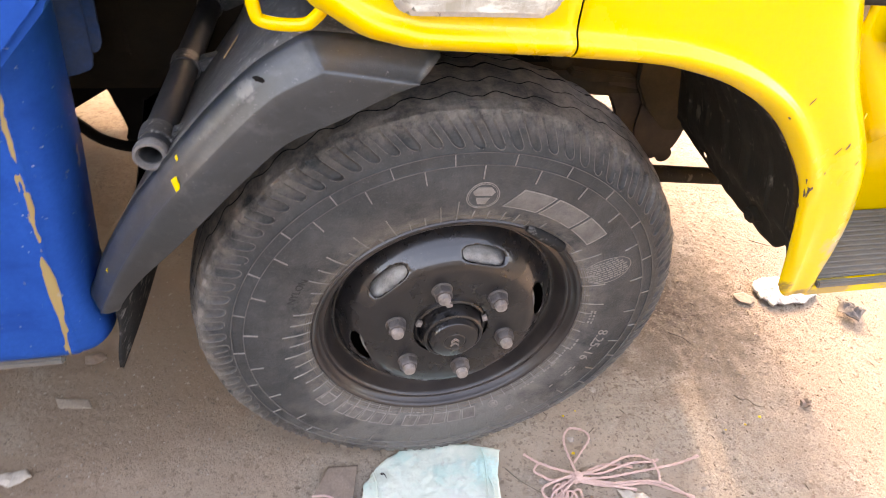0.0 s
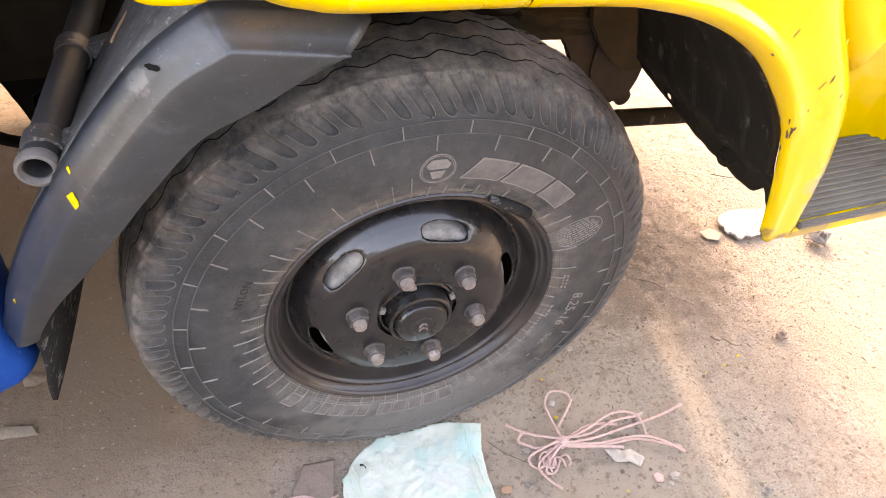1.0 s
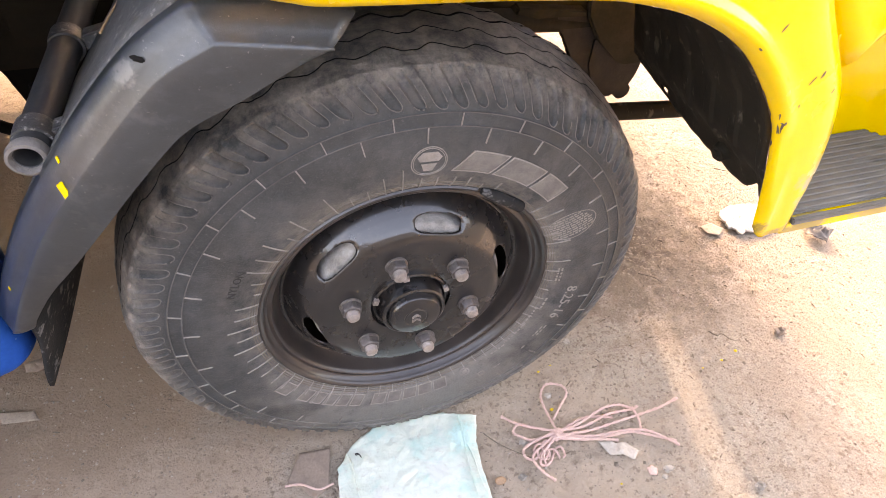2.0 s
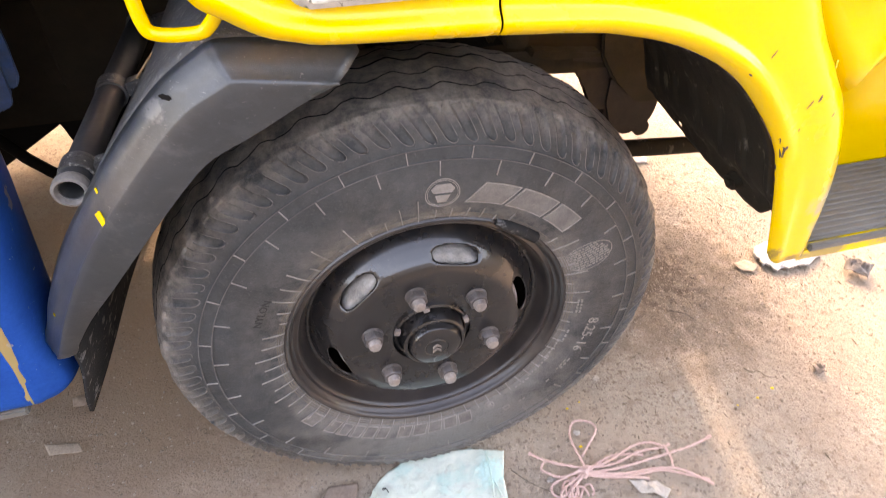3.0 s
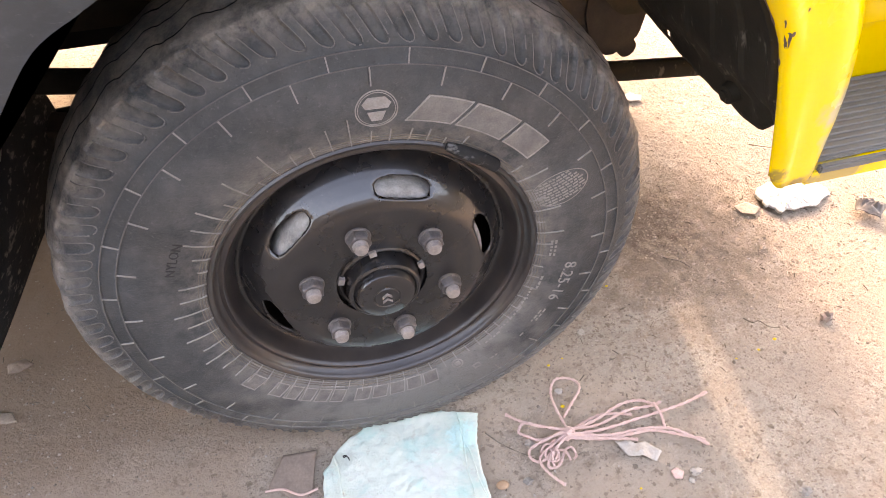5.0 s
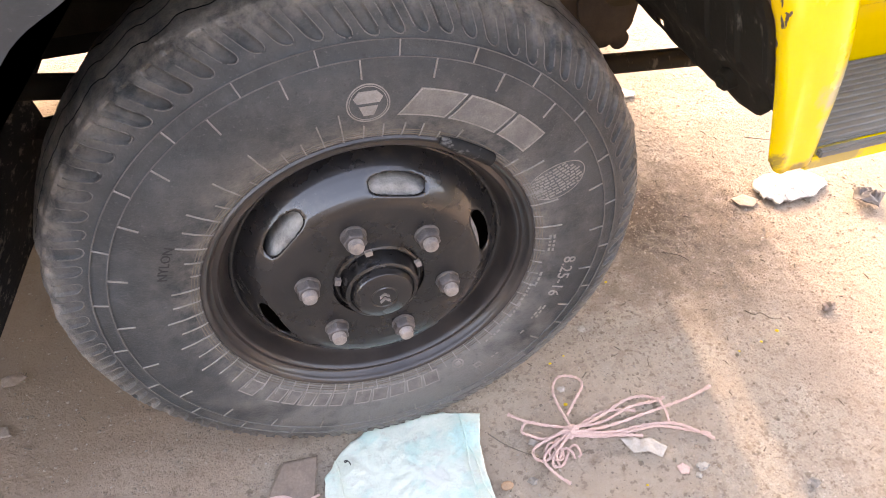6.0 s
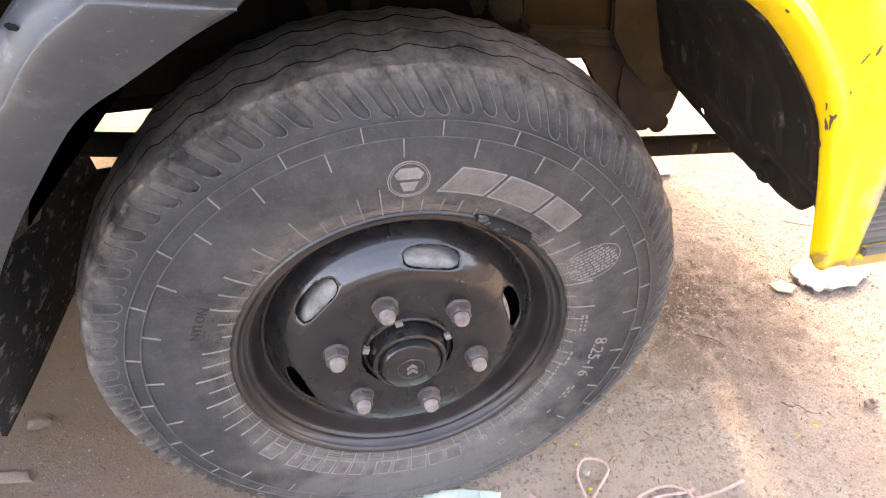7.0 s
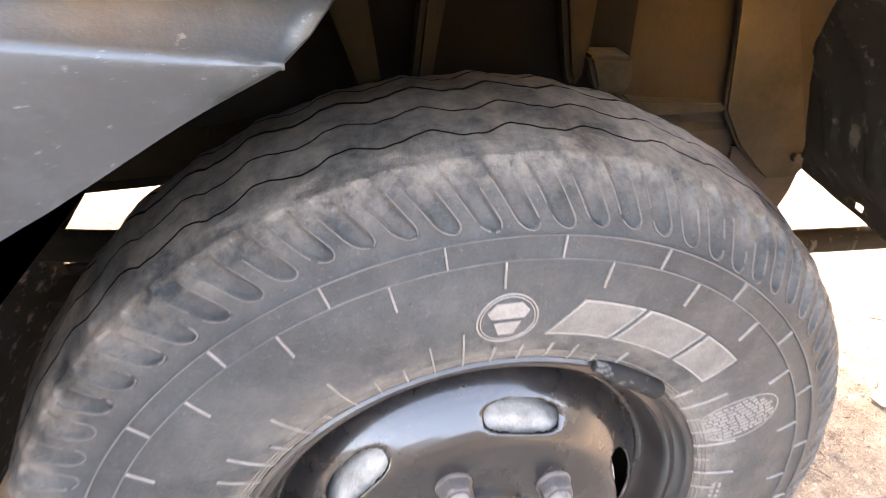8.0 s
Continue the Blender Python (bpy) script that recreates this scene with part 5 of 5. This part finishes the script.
    # Added near-black sheet, shaped to leave an opening onto the bright ground.
    part("underbody_sheet", prism_bm([(-1.3, 0.95), (-1.3, 0.34), (-0.90, 0.36), (-0.733, 0.467), (-0.62, 0.541), (-0.619, 0.508), (-0.606, 0.466), (-0.597, 0.438), (-0.613, 0.405), (-0.600, 0.395), (-0.56, 0.42), (-0.45, 0.56), (-0.45, 0.95)], "y", 0.66, 0.72, 0.004), BLACK_OR_SHADE, ch)
    # Added box that bounds the sunlit patch in place of a shadow's edge.
    part("patch_blocker", box_bm(-0.645, -0.22, 0.87, 0.98, 0.425, 0.66, 0.01), BLACK_OR_SHADE, ch)
    part("air_tank", box_bm(-0.52, -0.20, 0.36, 0.46, 0.715, 0.95, 0.03, 3), CHASSIS, ch)
    part("gearbox", box_bm(-0.9, 0.2, 0.70, 1.05, 0.58, 0.95, 0.03, 3), CHASSIS, ch)
    # far wheel
    v, f = revolve_bm([(0.15, 1.74), (0.24, 1.70), (0.40, 1.69), (0.43, 1.66), (0.432, 1.50), (0.40, 1.47), (0.15, 1.50)], 64)
    link_mesh("far_wheel", v, f, RUBBER, ch)


build_chassis()


# ---- cargo body ----
def chipped_blue():
    """Blue paint with bare chips along one upright edge."""
    m = BLUE.copy()
    m.name = "chipped_blue_paint"
    n, l = m.node_tree.nodes, m.node_tree.links
    b = n["Principled BSDF"]
    src = b.inputs["Base Color"].links[0].from_socket
    co = n.new("ShaderNodeTexCoord")
    sep = n.new("ShaderNodeSeparateXYZ")
    l.new(co.outputs["Object"], sep.inputs[0])

    def op(kind, a, c):
        x = n.new("ShaderNodeMath")
        x.operation = kind
        for s, v in ((0, a), (1, c)):
            if isinstance(v, (int, float)):
                x.inputs[s].default_value = v
            else:
                l.new(v, x.inputs[s])
        return x.outputs[0]
    # distance from the slanted front edge, along the side and round onto the front
    along = op("ADD", op("SUBTRACT", sep.outputs[0], op("MULTIPLY", sep.outputs[2], 0.09)), 0.6269)
    dist = op("ABSOLUTE", along, 0)
    near = op("SUBTRACT", 0.85, op("MULTIPLY", dist, 20.0))
    far = op("SUBTRACT", near, op("MULTIPLY", op("ABSOLUTE", sep.outputs[1], 0), 10.0))
    t = n.new("ShaderNodeTexNoise")
    t.inputs["Scale"].default_value, t.inputs["Detail"].default_value = 1.0, 5.0
    mp = n.new("ShaderNodeMapping")
    mp.inputs["Scale"].default_value = (34, 26, 9)
    l.new(co.outputs["Object"], mp.inputs["Vector"])
    l.new(mp.outputs[0], t.inputs["Vector"])
    mask = op("GREATER_THAN", op("ADD", far, t.outputs["Fac"]), 1.30)
    x = n.new("ShaderNodeMix")
    x.data_type = "RGBA"
    l.new(mask, x.inputs[0])
    l.new(src, x.inputs[6])
    x.inputs[7].default_value = (0.31, 0.22, 0.095, 1)
    l.new(x.outputs[2], b.inputs["Base Color"])
    add_flecks(m, (34, 34, 22), 0.66, 0.70, (0.30, 0.26, 0.21), 0.7)
    return m


def build_cargo():
    chip = chipped_blue()
    verts, ring = [], 0
    for z, inset in ((0.452, 0.035), (0.4465, 0.022), (0.446, 0.014), (0.449, 0.006), (0.456, 0.0015), (0.468, 0.0), (0.55, 0.0), (0.65, 0.0), (0.75, 0.0), (0.85, 0.0), (0.96, 0.0)):
        front = float(np.interp(z, [0.445, 0.61, 0.80, 0.96], [-0.566, -0.562, -0.545, -0.530])) - inset
        nose = float(np.interp(z, [0.45, 0.48, 0.53, 0.60, 0.66, 0.96], [0.034, 0.030, 0.022, 0.026, 0.031, 0.031]))
        plan = [(-3.2, inset), (-1.5, inset), (front - 0.10, inset)]
        plan += [(front - 0.010 + 0.010 * math.sin(q * math.pi / 14), inset + 0.010 - 0.010 * math.cos(q * math.pi / 14)) for q in range(5)]
        plan += [(front + nose * math.sin(q * math.pi / 16), inset + 0.062 - 0.056 * math.cos(q * math.pi / 16)) for q in range(1, 9)]
        plan += [(front + nose, 0.110), (front + nose - 0.010, 0.140), (front + nose - 0.030, 0.148), (-3.2, 0.148)]
        ring = len(plan)
        verts += [(x + 0.004 * noise.noise(Vector((x * 6, y * 6, z * 7))) * (x > -1), y + 0.004 * noise.noise(Vector((x * 5, z * 6, 4))) * (x > -1), z) for x, y in plan]
    faces = grid_faces(11, ring, wrap_v=True) + [tuple(range(ring))[::-1], tuple(10 * ring + q for q in range(ring))]
    body = link_mesh("cargo_body", verts, faces, chip, truck, label="blue painted cargo body with chipped rounded corner", sharp=50)
    part("side_rail", prism_bm([(-0.525, 0.925), (-0.455, 1.0), (-0.43, 1.06), (-0.43, 1.42), (-3.2, 1.42), (-3.2, 0.925)], "y", -0.065, -0.02, 0.008), BLUE, body, "bright blue side rail")
    part("cream_patch", box_bm(-0.72, -0.592, -0.0062, 0.001, 0.745, 0.80, 0.0008), CREAM, body, "cream painted patch")
    tab = [(-0.545, 1.0), (-0.540, 0.84), (-0.533, 0.828), (-0.526, 0.822), (-0.512, 0.829), (-0.500, 0.830), (-0.492, 0.836), (-0.489, 0.85), (-0.487, 0.90), (-0.485, 1.0)]
    part("hanging_tab", prism_bm(tab, "y", 0.151, 0.157, 0.002), DIRTY_BLUE, body, "worn blue steel tab")
    tab = [(-0.515, 1.0), (-0.505, 0.87), (-0.498, 0.852), (-0.493, 0.846), (-0.484, 0.850), (-0.479, 0.862), (-0.477, 0.90), (-0.476, 1.0)]
    part("hanging_tab", prism_bm(tab, "y", 0.17, 0.176, 0.002), DIRTY_BLUE, body, "worn blue steel tab")
    part("bed", box_bm(-3.2, -0.46, 0.03, 1.80, 1.0, 1.10, 0.01), CHASSIS, body)
    # Unseen board, made deep to close the sun gap behind the cab.
    part("front_board", box_bm(-0.46, -0.285, 0.05, 1.85, 1.02, 1.62, 0.008), BLUE, body)
    # Unseen far side, carried low to keep the ground under the body shaded.
    part("far_side", box_bm(-3.2, -0.44, 1.80, 1.85, 0.22, 1.42, 0.008), BLUE, body)
    part("bottom_lip", box_bm(-3.2, -0.60, 0.004, 0.05, 0.432, 0.446, 0.003), MAT_GREY, body)


build_cargo()


# ---- litter on the ground ----
def drape(name, poly, lift, mat, label, category, wrinkle=0.004, freq=28.0, rings=10, per=6, thick=0.0012, group=""):
    """A thin sheet of an irregular outline lying on the ground, wrinkled."""
    n = len(poly)
    border = []
    for i in range(n):
        (x0, y0), (x1, y1) = poly[i], poly[(i + 1) % n]
        border += [(x0 + (x1 - x0) * t / per, y0 + (y1 - y0) * t / per) for t in range(per)]
    cx, cy = sum(p[0] for p in border) / len(border), sum(p[1] for p in border) / len(border)
    verts = []
    for k in range(rings + 1):
        s = 0.03 + 0.97 * k / rings
        for x, y in border:
            jag = 1 + (0.02 * noise.noise(Vector((x * 90, y * 90, 2))) if k == rings else 0)
            px, py = cx + (x - cx) * s * jag, cy + (y - cy) * s * jag
            w = abs(noise.noise(Vector((px * freq, py * freq * 0.7, 1)))) + 0.5 * abs(noise.noise(Vector((px * freq * 2.3 + 5, py * freq * 2.3, 4))))
            verts.append((px, py, max(0.0, ground_height(px, py)) + 0.002 + lift * (1 - 0.7 * s * s) + wrinkle * w))
    m = len(border)
    faces = grid_faces(rings + 1, m, wrap_v=True) + [tuple(range(m))]
    ob = link_mesh(name, verts, faces, mat, sharp=50)
    mod = ob.modifiers.new("thickness", "SOLIDIFY")
    mod.thickness = thick
    return tagged(ob, label, category, group)


def lump(name, x, y, sx, sy, sz, mat, label, category, seed=0, rough=0.35, group="", sub=3):
    bm = bmesh.new()
    bmesh.ops.create_icosphere(bm, subdivisions=sub, radius=1)
    for v in bm.verts:
        f = 1 + rough * noise.noise(v.co * 1.7 + Vector((seed * 3.1, seed, 0))) + rough * 0.5 * noise.noise(v.co * 5 + Vector((seed, 0, seed)))
        v.co *= f
        v.co = Vector((x + v.co.x * sx, y + v.co.y * sy, ground_height(x, y) + max(-0.3, v.co.z + 0.35) * sz))
    ob = part(name, bm, mat, None, sharp=40)
    return tagged(ob, label, category, group)


bag = drape("plastic_sheet", [(-0.163, -0.118), (-0.152, -0.03), (-0.115, 0.012), (-0.050, 0.047), (0.035, 0.042), (0.062, 0.036), (0.085, 0.034), (0.152, 0.010), (0.132, -0.045), (0.124, -0.10), (0.122, -0.188), (0.045, -0.185), (-0.010, -0.168), (-0.035, -0.150), (-0.052, -0.165), (-0.12, -0.142)],
            0.004, BAG, "crumpled pale green plastic sheet lying beside the tyre", "plastic sheet", 0.0075, 20, 34, 9)
hook = [(-0.108 + 0.006 * math.cos(q) * (1 - 0.03 * k), -0.012 + 0.0016 * k + 0.006 * math.sin(q) - 0.012, 0.0085) for k, q in enumerate(np.linspace(-1.2, 5.2, 14))]
tube("ink_mark", hook, 0.0011, NYLON_INK, bag, "dark ink mark on the sheet", 6)
crease = []
for a, b in (((0.112, 0.018), (0.092, -0.18)), ((-0.128, -0.005), (-0.118, -0.14)), ((0.110, -0.05), (0.118, -0.185))):
    crease.append([(a[0] + (b[0] - a[0]) * t + 0.002 * math.sin(t * 9), a[1] + (b[1] - a[1]) * t, 0.0115 - 0.004 * abs(t - 0.4)) for t in np.linspace(0, 1, 9)])
for c in crease:
    tube("fold", c, lambda t: 0.0022 * (1 - 0.6 * t), BAG, bag, "", 8)

STRANDS = {
    "loop": [(0.300, -0.077), (0.297, -0.018), (0.304, 0.018), (0.325, 0.037), (0.357, 0.028), (0.361, 0.006), (0.328, -0.026), (0.306, -0.045)],
    "tail": [(0.300, -0.077), (0.251, -0.049), (0.220, -0.029), (0.200, -0.010)],
    "c": [(0.294, -0.078), (0.354, -0.070), (0.421, -0.049), (0.460, -0.051), (0.482, -0.065)],
    "d": [(0.302, -0.074), (0.361, -0.078), (0.424, -0.067), (0.480, -0.069), (0.497, -0.065)],
    "e": [(0.300, -0.085), (0.366, -0.091), (0.437, -0.086), (0.494, -0.085), (0.544, -0.081), (0.593, -0.072)],
    "f": [(0.302, -0.086), (0.371, -0.104), (0.436, -0.109), (0.485, -0.122), (0.515, -0.148), (0.538, -0.171)],
    "g": [(0.300, -0.091), (0.359, -0.107), (0.410, -0.114), (0.454, -0.117), (0.499, -0.138), (0.535, -0.162)],
    "h": [(0.292, -0.083), (0.240, -0.104), (0.228, -0.122), (0.239, -0.147), (0.255, -0.170)],
    "i": [(0.289, -0.079), (0.246, -0.077), (0.223, -0.065), (0.212, -0.050), (0.228, -0.037), (0.255, -0.053)],
    "j": [(0.290, -0.088), (0.253, -0.112), (0.240, -0.131), (0.258, -0.133), (0.281, -0.109)],
    "k": [(0.481, -0.067), (0.485, -0.093), (0.479, -0.117)],
    "l": [(0.289, -0.077), (0.225, -0.088), (0.215, -0.108), (0.235, -0.117), (0.271, -0.095)],
    "m": [(0.299, -0.079), (0.358, -0.061), (0.392, -0.062), (0.431, -0.075)],
    "n": [(0.300, -0.088), (0.350, -0.105), (0.400, -0.121), (0.418, -0.125)],
}


def build_rope():
    rope = empty("rope_bundle", "tangled bundle of pale pink string on the dirt", "rope")
    rng = random.Random(8)
    for key, pts in STRANDS.items():
        path = smooth_path([(x, y, 0.0055 + rng.uniform(0, 0.006) + (0.006 if i == 0 else 0)) for i, (x, y) in enumerate(pts)], 8)
        frayed = key not in ("loop", "i", "j", "l")
        for k in range(2):
            side = [q + Vector((0.0011 * math.cos(i * 1.1 + k * math.pi), 0.0011 * math.sin(i * 1.1 + k * math.pi), 0.0008 * math.sin(i * 1.1 + k * 3.1))) for i, q in enumerate(path)]
            tube("strand", side, lambda t: 0.0019 + (0.0012 * max(0, t - 0.9) * 10 if frayed else 0), ROPE, rope, "", 7)
    bm = bmesh.new()
    bmesh.ops.create_icosphere(bm, subdivisions=3, radius=0.013)
    for v in bm.verts:
        v.co *= 1 + 0.35 * noise.noise(v.co * 160)
        v.co = Vector((0.296 + v.co.x * 1.2, -0.080 + v.co.y, 0.010 + v.co.z * 0.7))
    part("knot", bm, ROPE, rope)
    for k in range(5):
        cx, cy, r = rng.uniform(0.245, 0.300), rng.uniform(-0.135, -0.080), rng.uniform(0.010, 0.020)
        a0, turn = rng.uniform(0, 6.28), rng.uniform(3.2, 5.4)
        path = [(cx + r * math.cos(a0 + turn * i / 12), cy + r * 1.2 * math.sin(a0 + turn * i / 12), 0.006 + 0.006 * math.sin(i * 0.5 + k) ** 2) for i in range(13)]
        tube("strand", path, lambda t: 0.0023, ROPE, rope, "", 6)


build_rope()
drape("paper_scrap", [(0.377, -0.117), (0.400, -0.121), (0.410, -0.130), (0.430, -0.132), (0.449, -0.160), (0.431, -0.174), (0.410, -0.158), (0.388, -0.150)], 0.004, PAPER, "torn cream paper scrap on the dirt", "paper scrap", 0.006, 40, 8, 5)
drape("cardboard_scrap", [(-0.250, -0.030), (-0.218, 0.026), (-0.157, 0.020), (-0.166, -0.020), (-0.174, -0.057), (-0.205, -0.077), (-0.225, -0.045)], 0.002, CARD, "flattened brown cardboard scrap half buried", "cardboard", 0.003, 30, 8, 5)
tube_ob = tube("red_string", smooth_path([(-0.255, -0.035, 0.004), (-0.225, -0.040, 0.006), (-0.195, -0.058, 0.004), (-0.165, -0.055, 0.005)], 6), 0.0022, ROPE, None, "", 7)
tagged(tube_ob, "short frayed pink string beside the cardboard scrap", "string")
drape("flat_tile_shard", [(-0.785, 0.275), (-0.715, 0.262), (-0.702, 0.236), (-0.772, 0.246)], 0.003, CLOD, "flat pale shard lying on the dirt", "shard", 0.003, 30, 6, 5)
drape("dry_leaf", [(-0.745, 0.385), (-0.712, 0.392), (-0.692, 0.372), (-0.716, 0.356), (-0.74, 0.36)], 0.008, CARD, "dry brown leaf on the dirt", "leaf", 0.006, 40, 6, 5)
drape("foil_scrap", [(-0.845, 0.10), (-0.80, 0.105), (-0.785, 0.085), (-0.82, 0.068), (-0.85, 0.08)], 0.008, PAPER, "crumpled pale wrapper on the dirt", "wrapper", 0.010, 40, 6, 5)
drape("plaster_lump", [(1.040, 0.418), (1.046, 0.395), (1.040, 0.372), (1.058, 0.362), (1.062, 0.338), (1.085, 0.348), (1.10, 0.340), (1.14, 0.344), (1.165, 0.338), (1.20, 0.358), (1.228, 0.366), (1.236, 0.388), (1.222, 0.420), (1.19, 0.435), (1.16, 0.448), (1.10, 0.452), (1.06, 0.44)], 0.014, PLASTER, "broken flat lump of white plaster on the dirt", "plaster", 0.006, 90, 18, 9, 0.007)
drape("pale_flake", [(0.965, 0.40), (1.005, 0.405), (1.03, 0.375), (1.00, 0.355), (0.97, 0.37)], 0.002, CLOD, "pale flat tan flake on the dirt", "flake", 0.002, 30, 6, 5)
drape("shell_ring", [(0.935, 0.955), (0.965, 0.965), (0.99, 0.94), (0.975, 0.915), (0.94, 0.92)], 0.006, PLASTER, "white round scrap on the dirt", "scrap", 0.004, 30, 6, 5)
drape("dry_leaf", [(1.24, 0.29), (1.275, 0.335), (1.30, 0.30), (1.335, 0.285), (1.30, 0.265), (1.275, 0.245)], 0.022, DUST_GREY, "crumpled grey dry leaf on the dirt", "leaf", 0.026, 44, 10, 7)
lump("soil_clod", 0.950, 0.024, 0.013, 0.010, 0.011, CARD, "small dark clod of soil", "clod", 5, 0.95, sub=2)
drape("pink_flake", [(0.447, -0.196), (0.460, -0.193), (0.469, -0.204), (0.460, -0.215), (0.447, -0.211)], 0.002, ROPE, "round pink flake on the dirt", "flake", 0.001, 30, 4, 4)
drape("round_scrap", [(0.150 + 0.012 * math.cos(q), -0.138 + 0.009 * math.sin(q)) for q in np.linspace(0, 6.28, 11)[:-1]], 0.002, ORANGE, "round orange brown scrap pressed into the dirt", "scrap", 0.001, 30, 4, 4)
for k, (x, y, s) in enumerate(((0.424, 0.136, 0.010), (0.321, 0.015, 0.009), (0.197, -0.142, 0.009), (0.491, -0.209, 0.012), (0.475, -0.222, 0.007), (0.656, -0.293, 0.012), (0.225, -0.075, 0.010))):
    lump("pebble", x, y, s * 0.85, s * 0.68, s * 0.4, STONE, "small pale stone on the dirt", "stone", k, 0.55, "pale stones", 3)
for k, (x, y) in enumerate(((0.357, 0.083), (0.532, 0.239), (0.314, -0.021), (0.381, -0.211), (0.756, -0.010), (0.805, 0.005), (0.70, -0.016), (0.324, 0.075), (0.459, -0.273), (0.401, 0.245))):
    r = 0.0027 + 0.0010 * (k % 3)
    drape("petal", [(x + r * math.cos(a + k), y + r * 0.8 * math.sin(a + k)) for a in np.linspace(0, 6.28, 7)[:-1]], 0.003, PETAL, "small yellow petal fallen on the dirt", "petal", 0.002, 200, 3, 2, 0.0008, "yellow petals")
for pts in ([(0.152, -0.034), (0.178, -0.070), (0.227, -0.111)], [(0.775, 0.072), (0.785, 0.055), (0.803, 0.056), (0.812, 0.035), (0.835, 0.028)], [(1.16, 0.62), (1.20, 0.592), (1.24, 0.58)], [(0.70, 0.285), (0.73, 0.262), (0.745, 0.24)]):
    ob = tube("twig", smooth_path([(x, y, 0.004 + 0.002 * (i % 2)) for i, (x, y) in enumerate(pts)], 5), lambda t: 0.0014 * (1 - 0.5 * t), LEAF, None, "", 6)
    tagged(ob, "thin dry twig lying on the dirt", "twig", "twigs")


def scatter(name, count, make, mat, label, category, seed, place):
    rng = random.Random(seed)
    verts, faces = [], []
    for _ in range(count):
        x, y = place(rng)
        v, f = make(rng, x, y)
        k = len(verts)
        verts += v
        faces += [tuple(q + k for q in face) for face in f]
    ob = link_mesh(name, verts, faces, mat, smooth=False)
    return tagged(ob, label, category, kind="stuff")


OCTA = [(0, 2, 4), (2, 1, 4), (1, 3, 4), (3, 0, 4), (2, 0, 5), (1, 2, 5), (3, 1, 5), (0, 3, 5)]


def crumb(rng, x, y, mean=0.0010, most=0.0065):
    s = min(most, 0.0008 + rng.expovariate(1 / mean))
    z = ground_height(x, y)
    j = lambda: s * rng.uniform(0.6, 1.25)
    t = rng.uniform(0, 6.28)
    c, d = math.cos(t), math.sin(t)
    return [(x + c * j(), y + d * j(), z), (x - c * j(), y - d * j(), z), (x - d * j(), y + c * j(), z), (x + d * j(), y - c * j(), z), (x + 0.3 * j(), y, z + 0.6 * j()), (x, y, z - 0.4 * s)], OCTA


def straw(rng, x, y):
    ln, w, t = rng.uniform(0.004, 0.018), rng.uniform(0.0005, 0.0012), rng.uniform(0, 3.14)
    z = ground_height(x, y) + 0.001
    c, d = math.cos(t) * ln / 2, math.sin(t) * ln / 2
    px, py = -math.sin(t) * w, math.cos(t) * w
    h = rng.uniform(0, 0.004)
    return [(x - c - px, y - d - py, z), (x - c + px, y - d + py, z), (x + c + px, y + d + py, z + h), (x + c - px, y + d - py, z + h), (x, y, z + 0.0022 + h / 2)], [(0, 1, 4), (1, 2, 4), (2, 3, 4), (3, 0, 4)]


def all_over(rng):
    return rng.uniform(-1.0, 1.6), rng.triangular(-0.55, 1.3, 0.1)


def loose_patch(rng):
    return rng.gauss(0.80, 0.28), rng.gauss(0.32, 0.22)


scatter("soil_crumbs", 15000, lambda rng, x, y: crumb(rng, x, y, 0.0009, 0.0048), CLOD, "loose crumbs of brown soil", "soil crumbs", 1, all_over)
scatter("soil_crumbs", 9500, lambda rng, x, y: crumb(rng, x, y, 0.0012, 0.0065), CLOD, "loose crumbs of brown soil in front of the tyre", "soil crumbs", 2, loose_patch)
scatter("grit", 2600, lambda rng, x, y: crumb(rng, x, y, 0.0007, 0.0034), STONE, "pale grit scattered on the dirt", "grit", 3, all_over)
scatter("straw_bits", 170, straw, LEAF, "dark bits of straw and leaf", "litter", 4, all_over)
scatter("straw_bits", 90, straw, LEAF, "dark bits of straw and leaf in loose soil", "litter", 5, loose_patch)
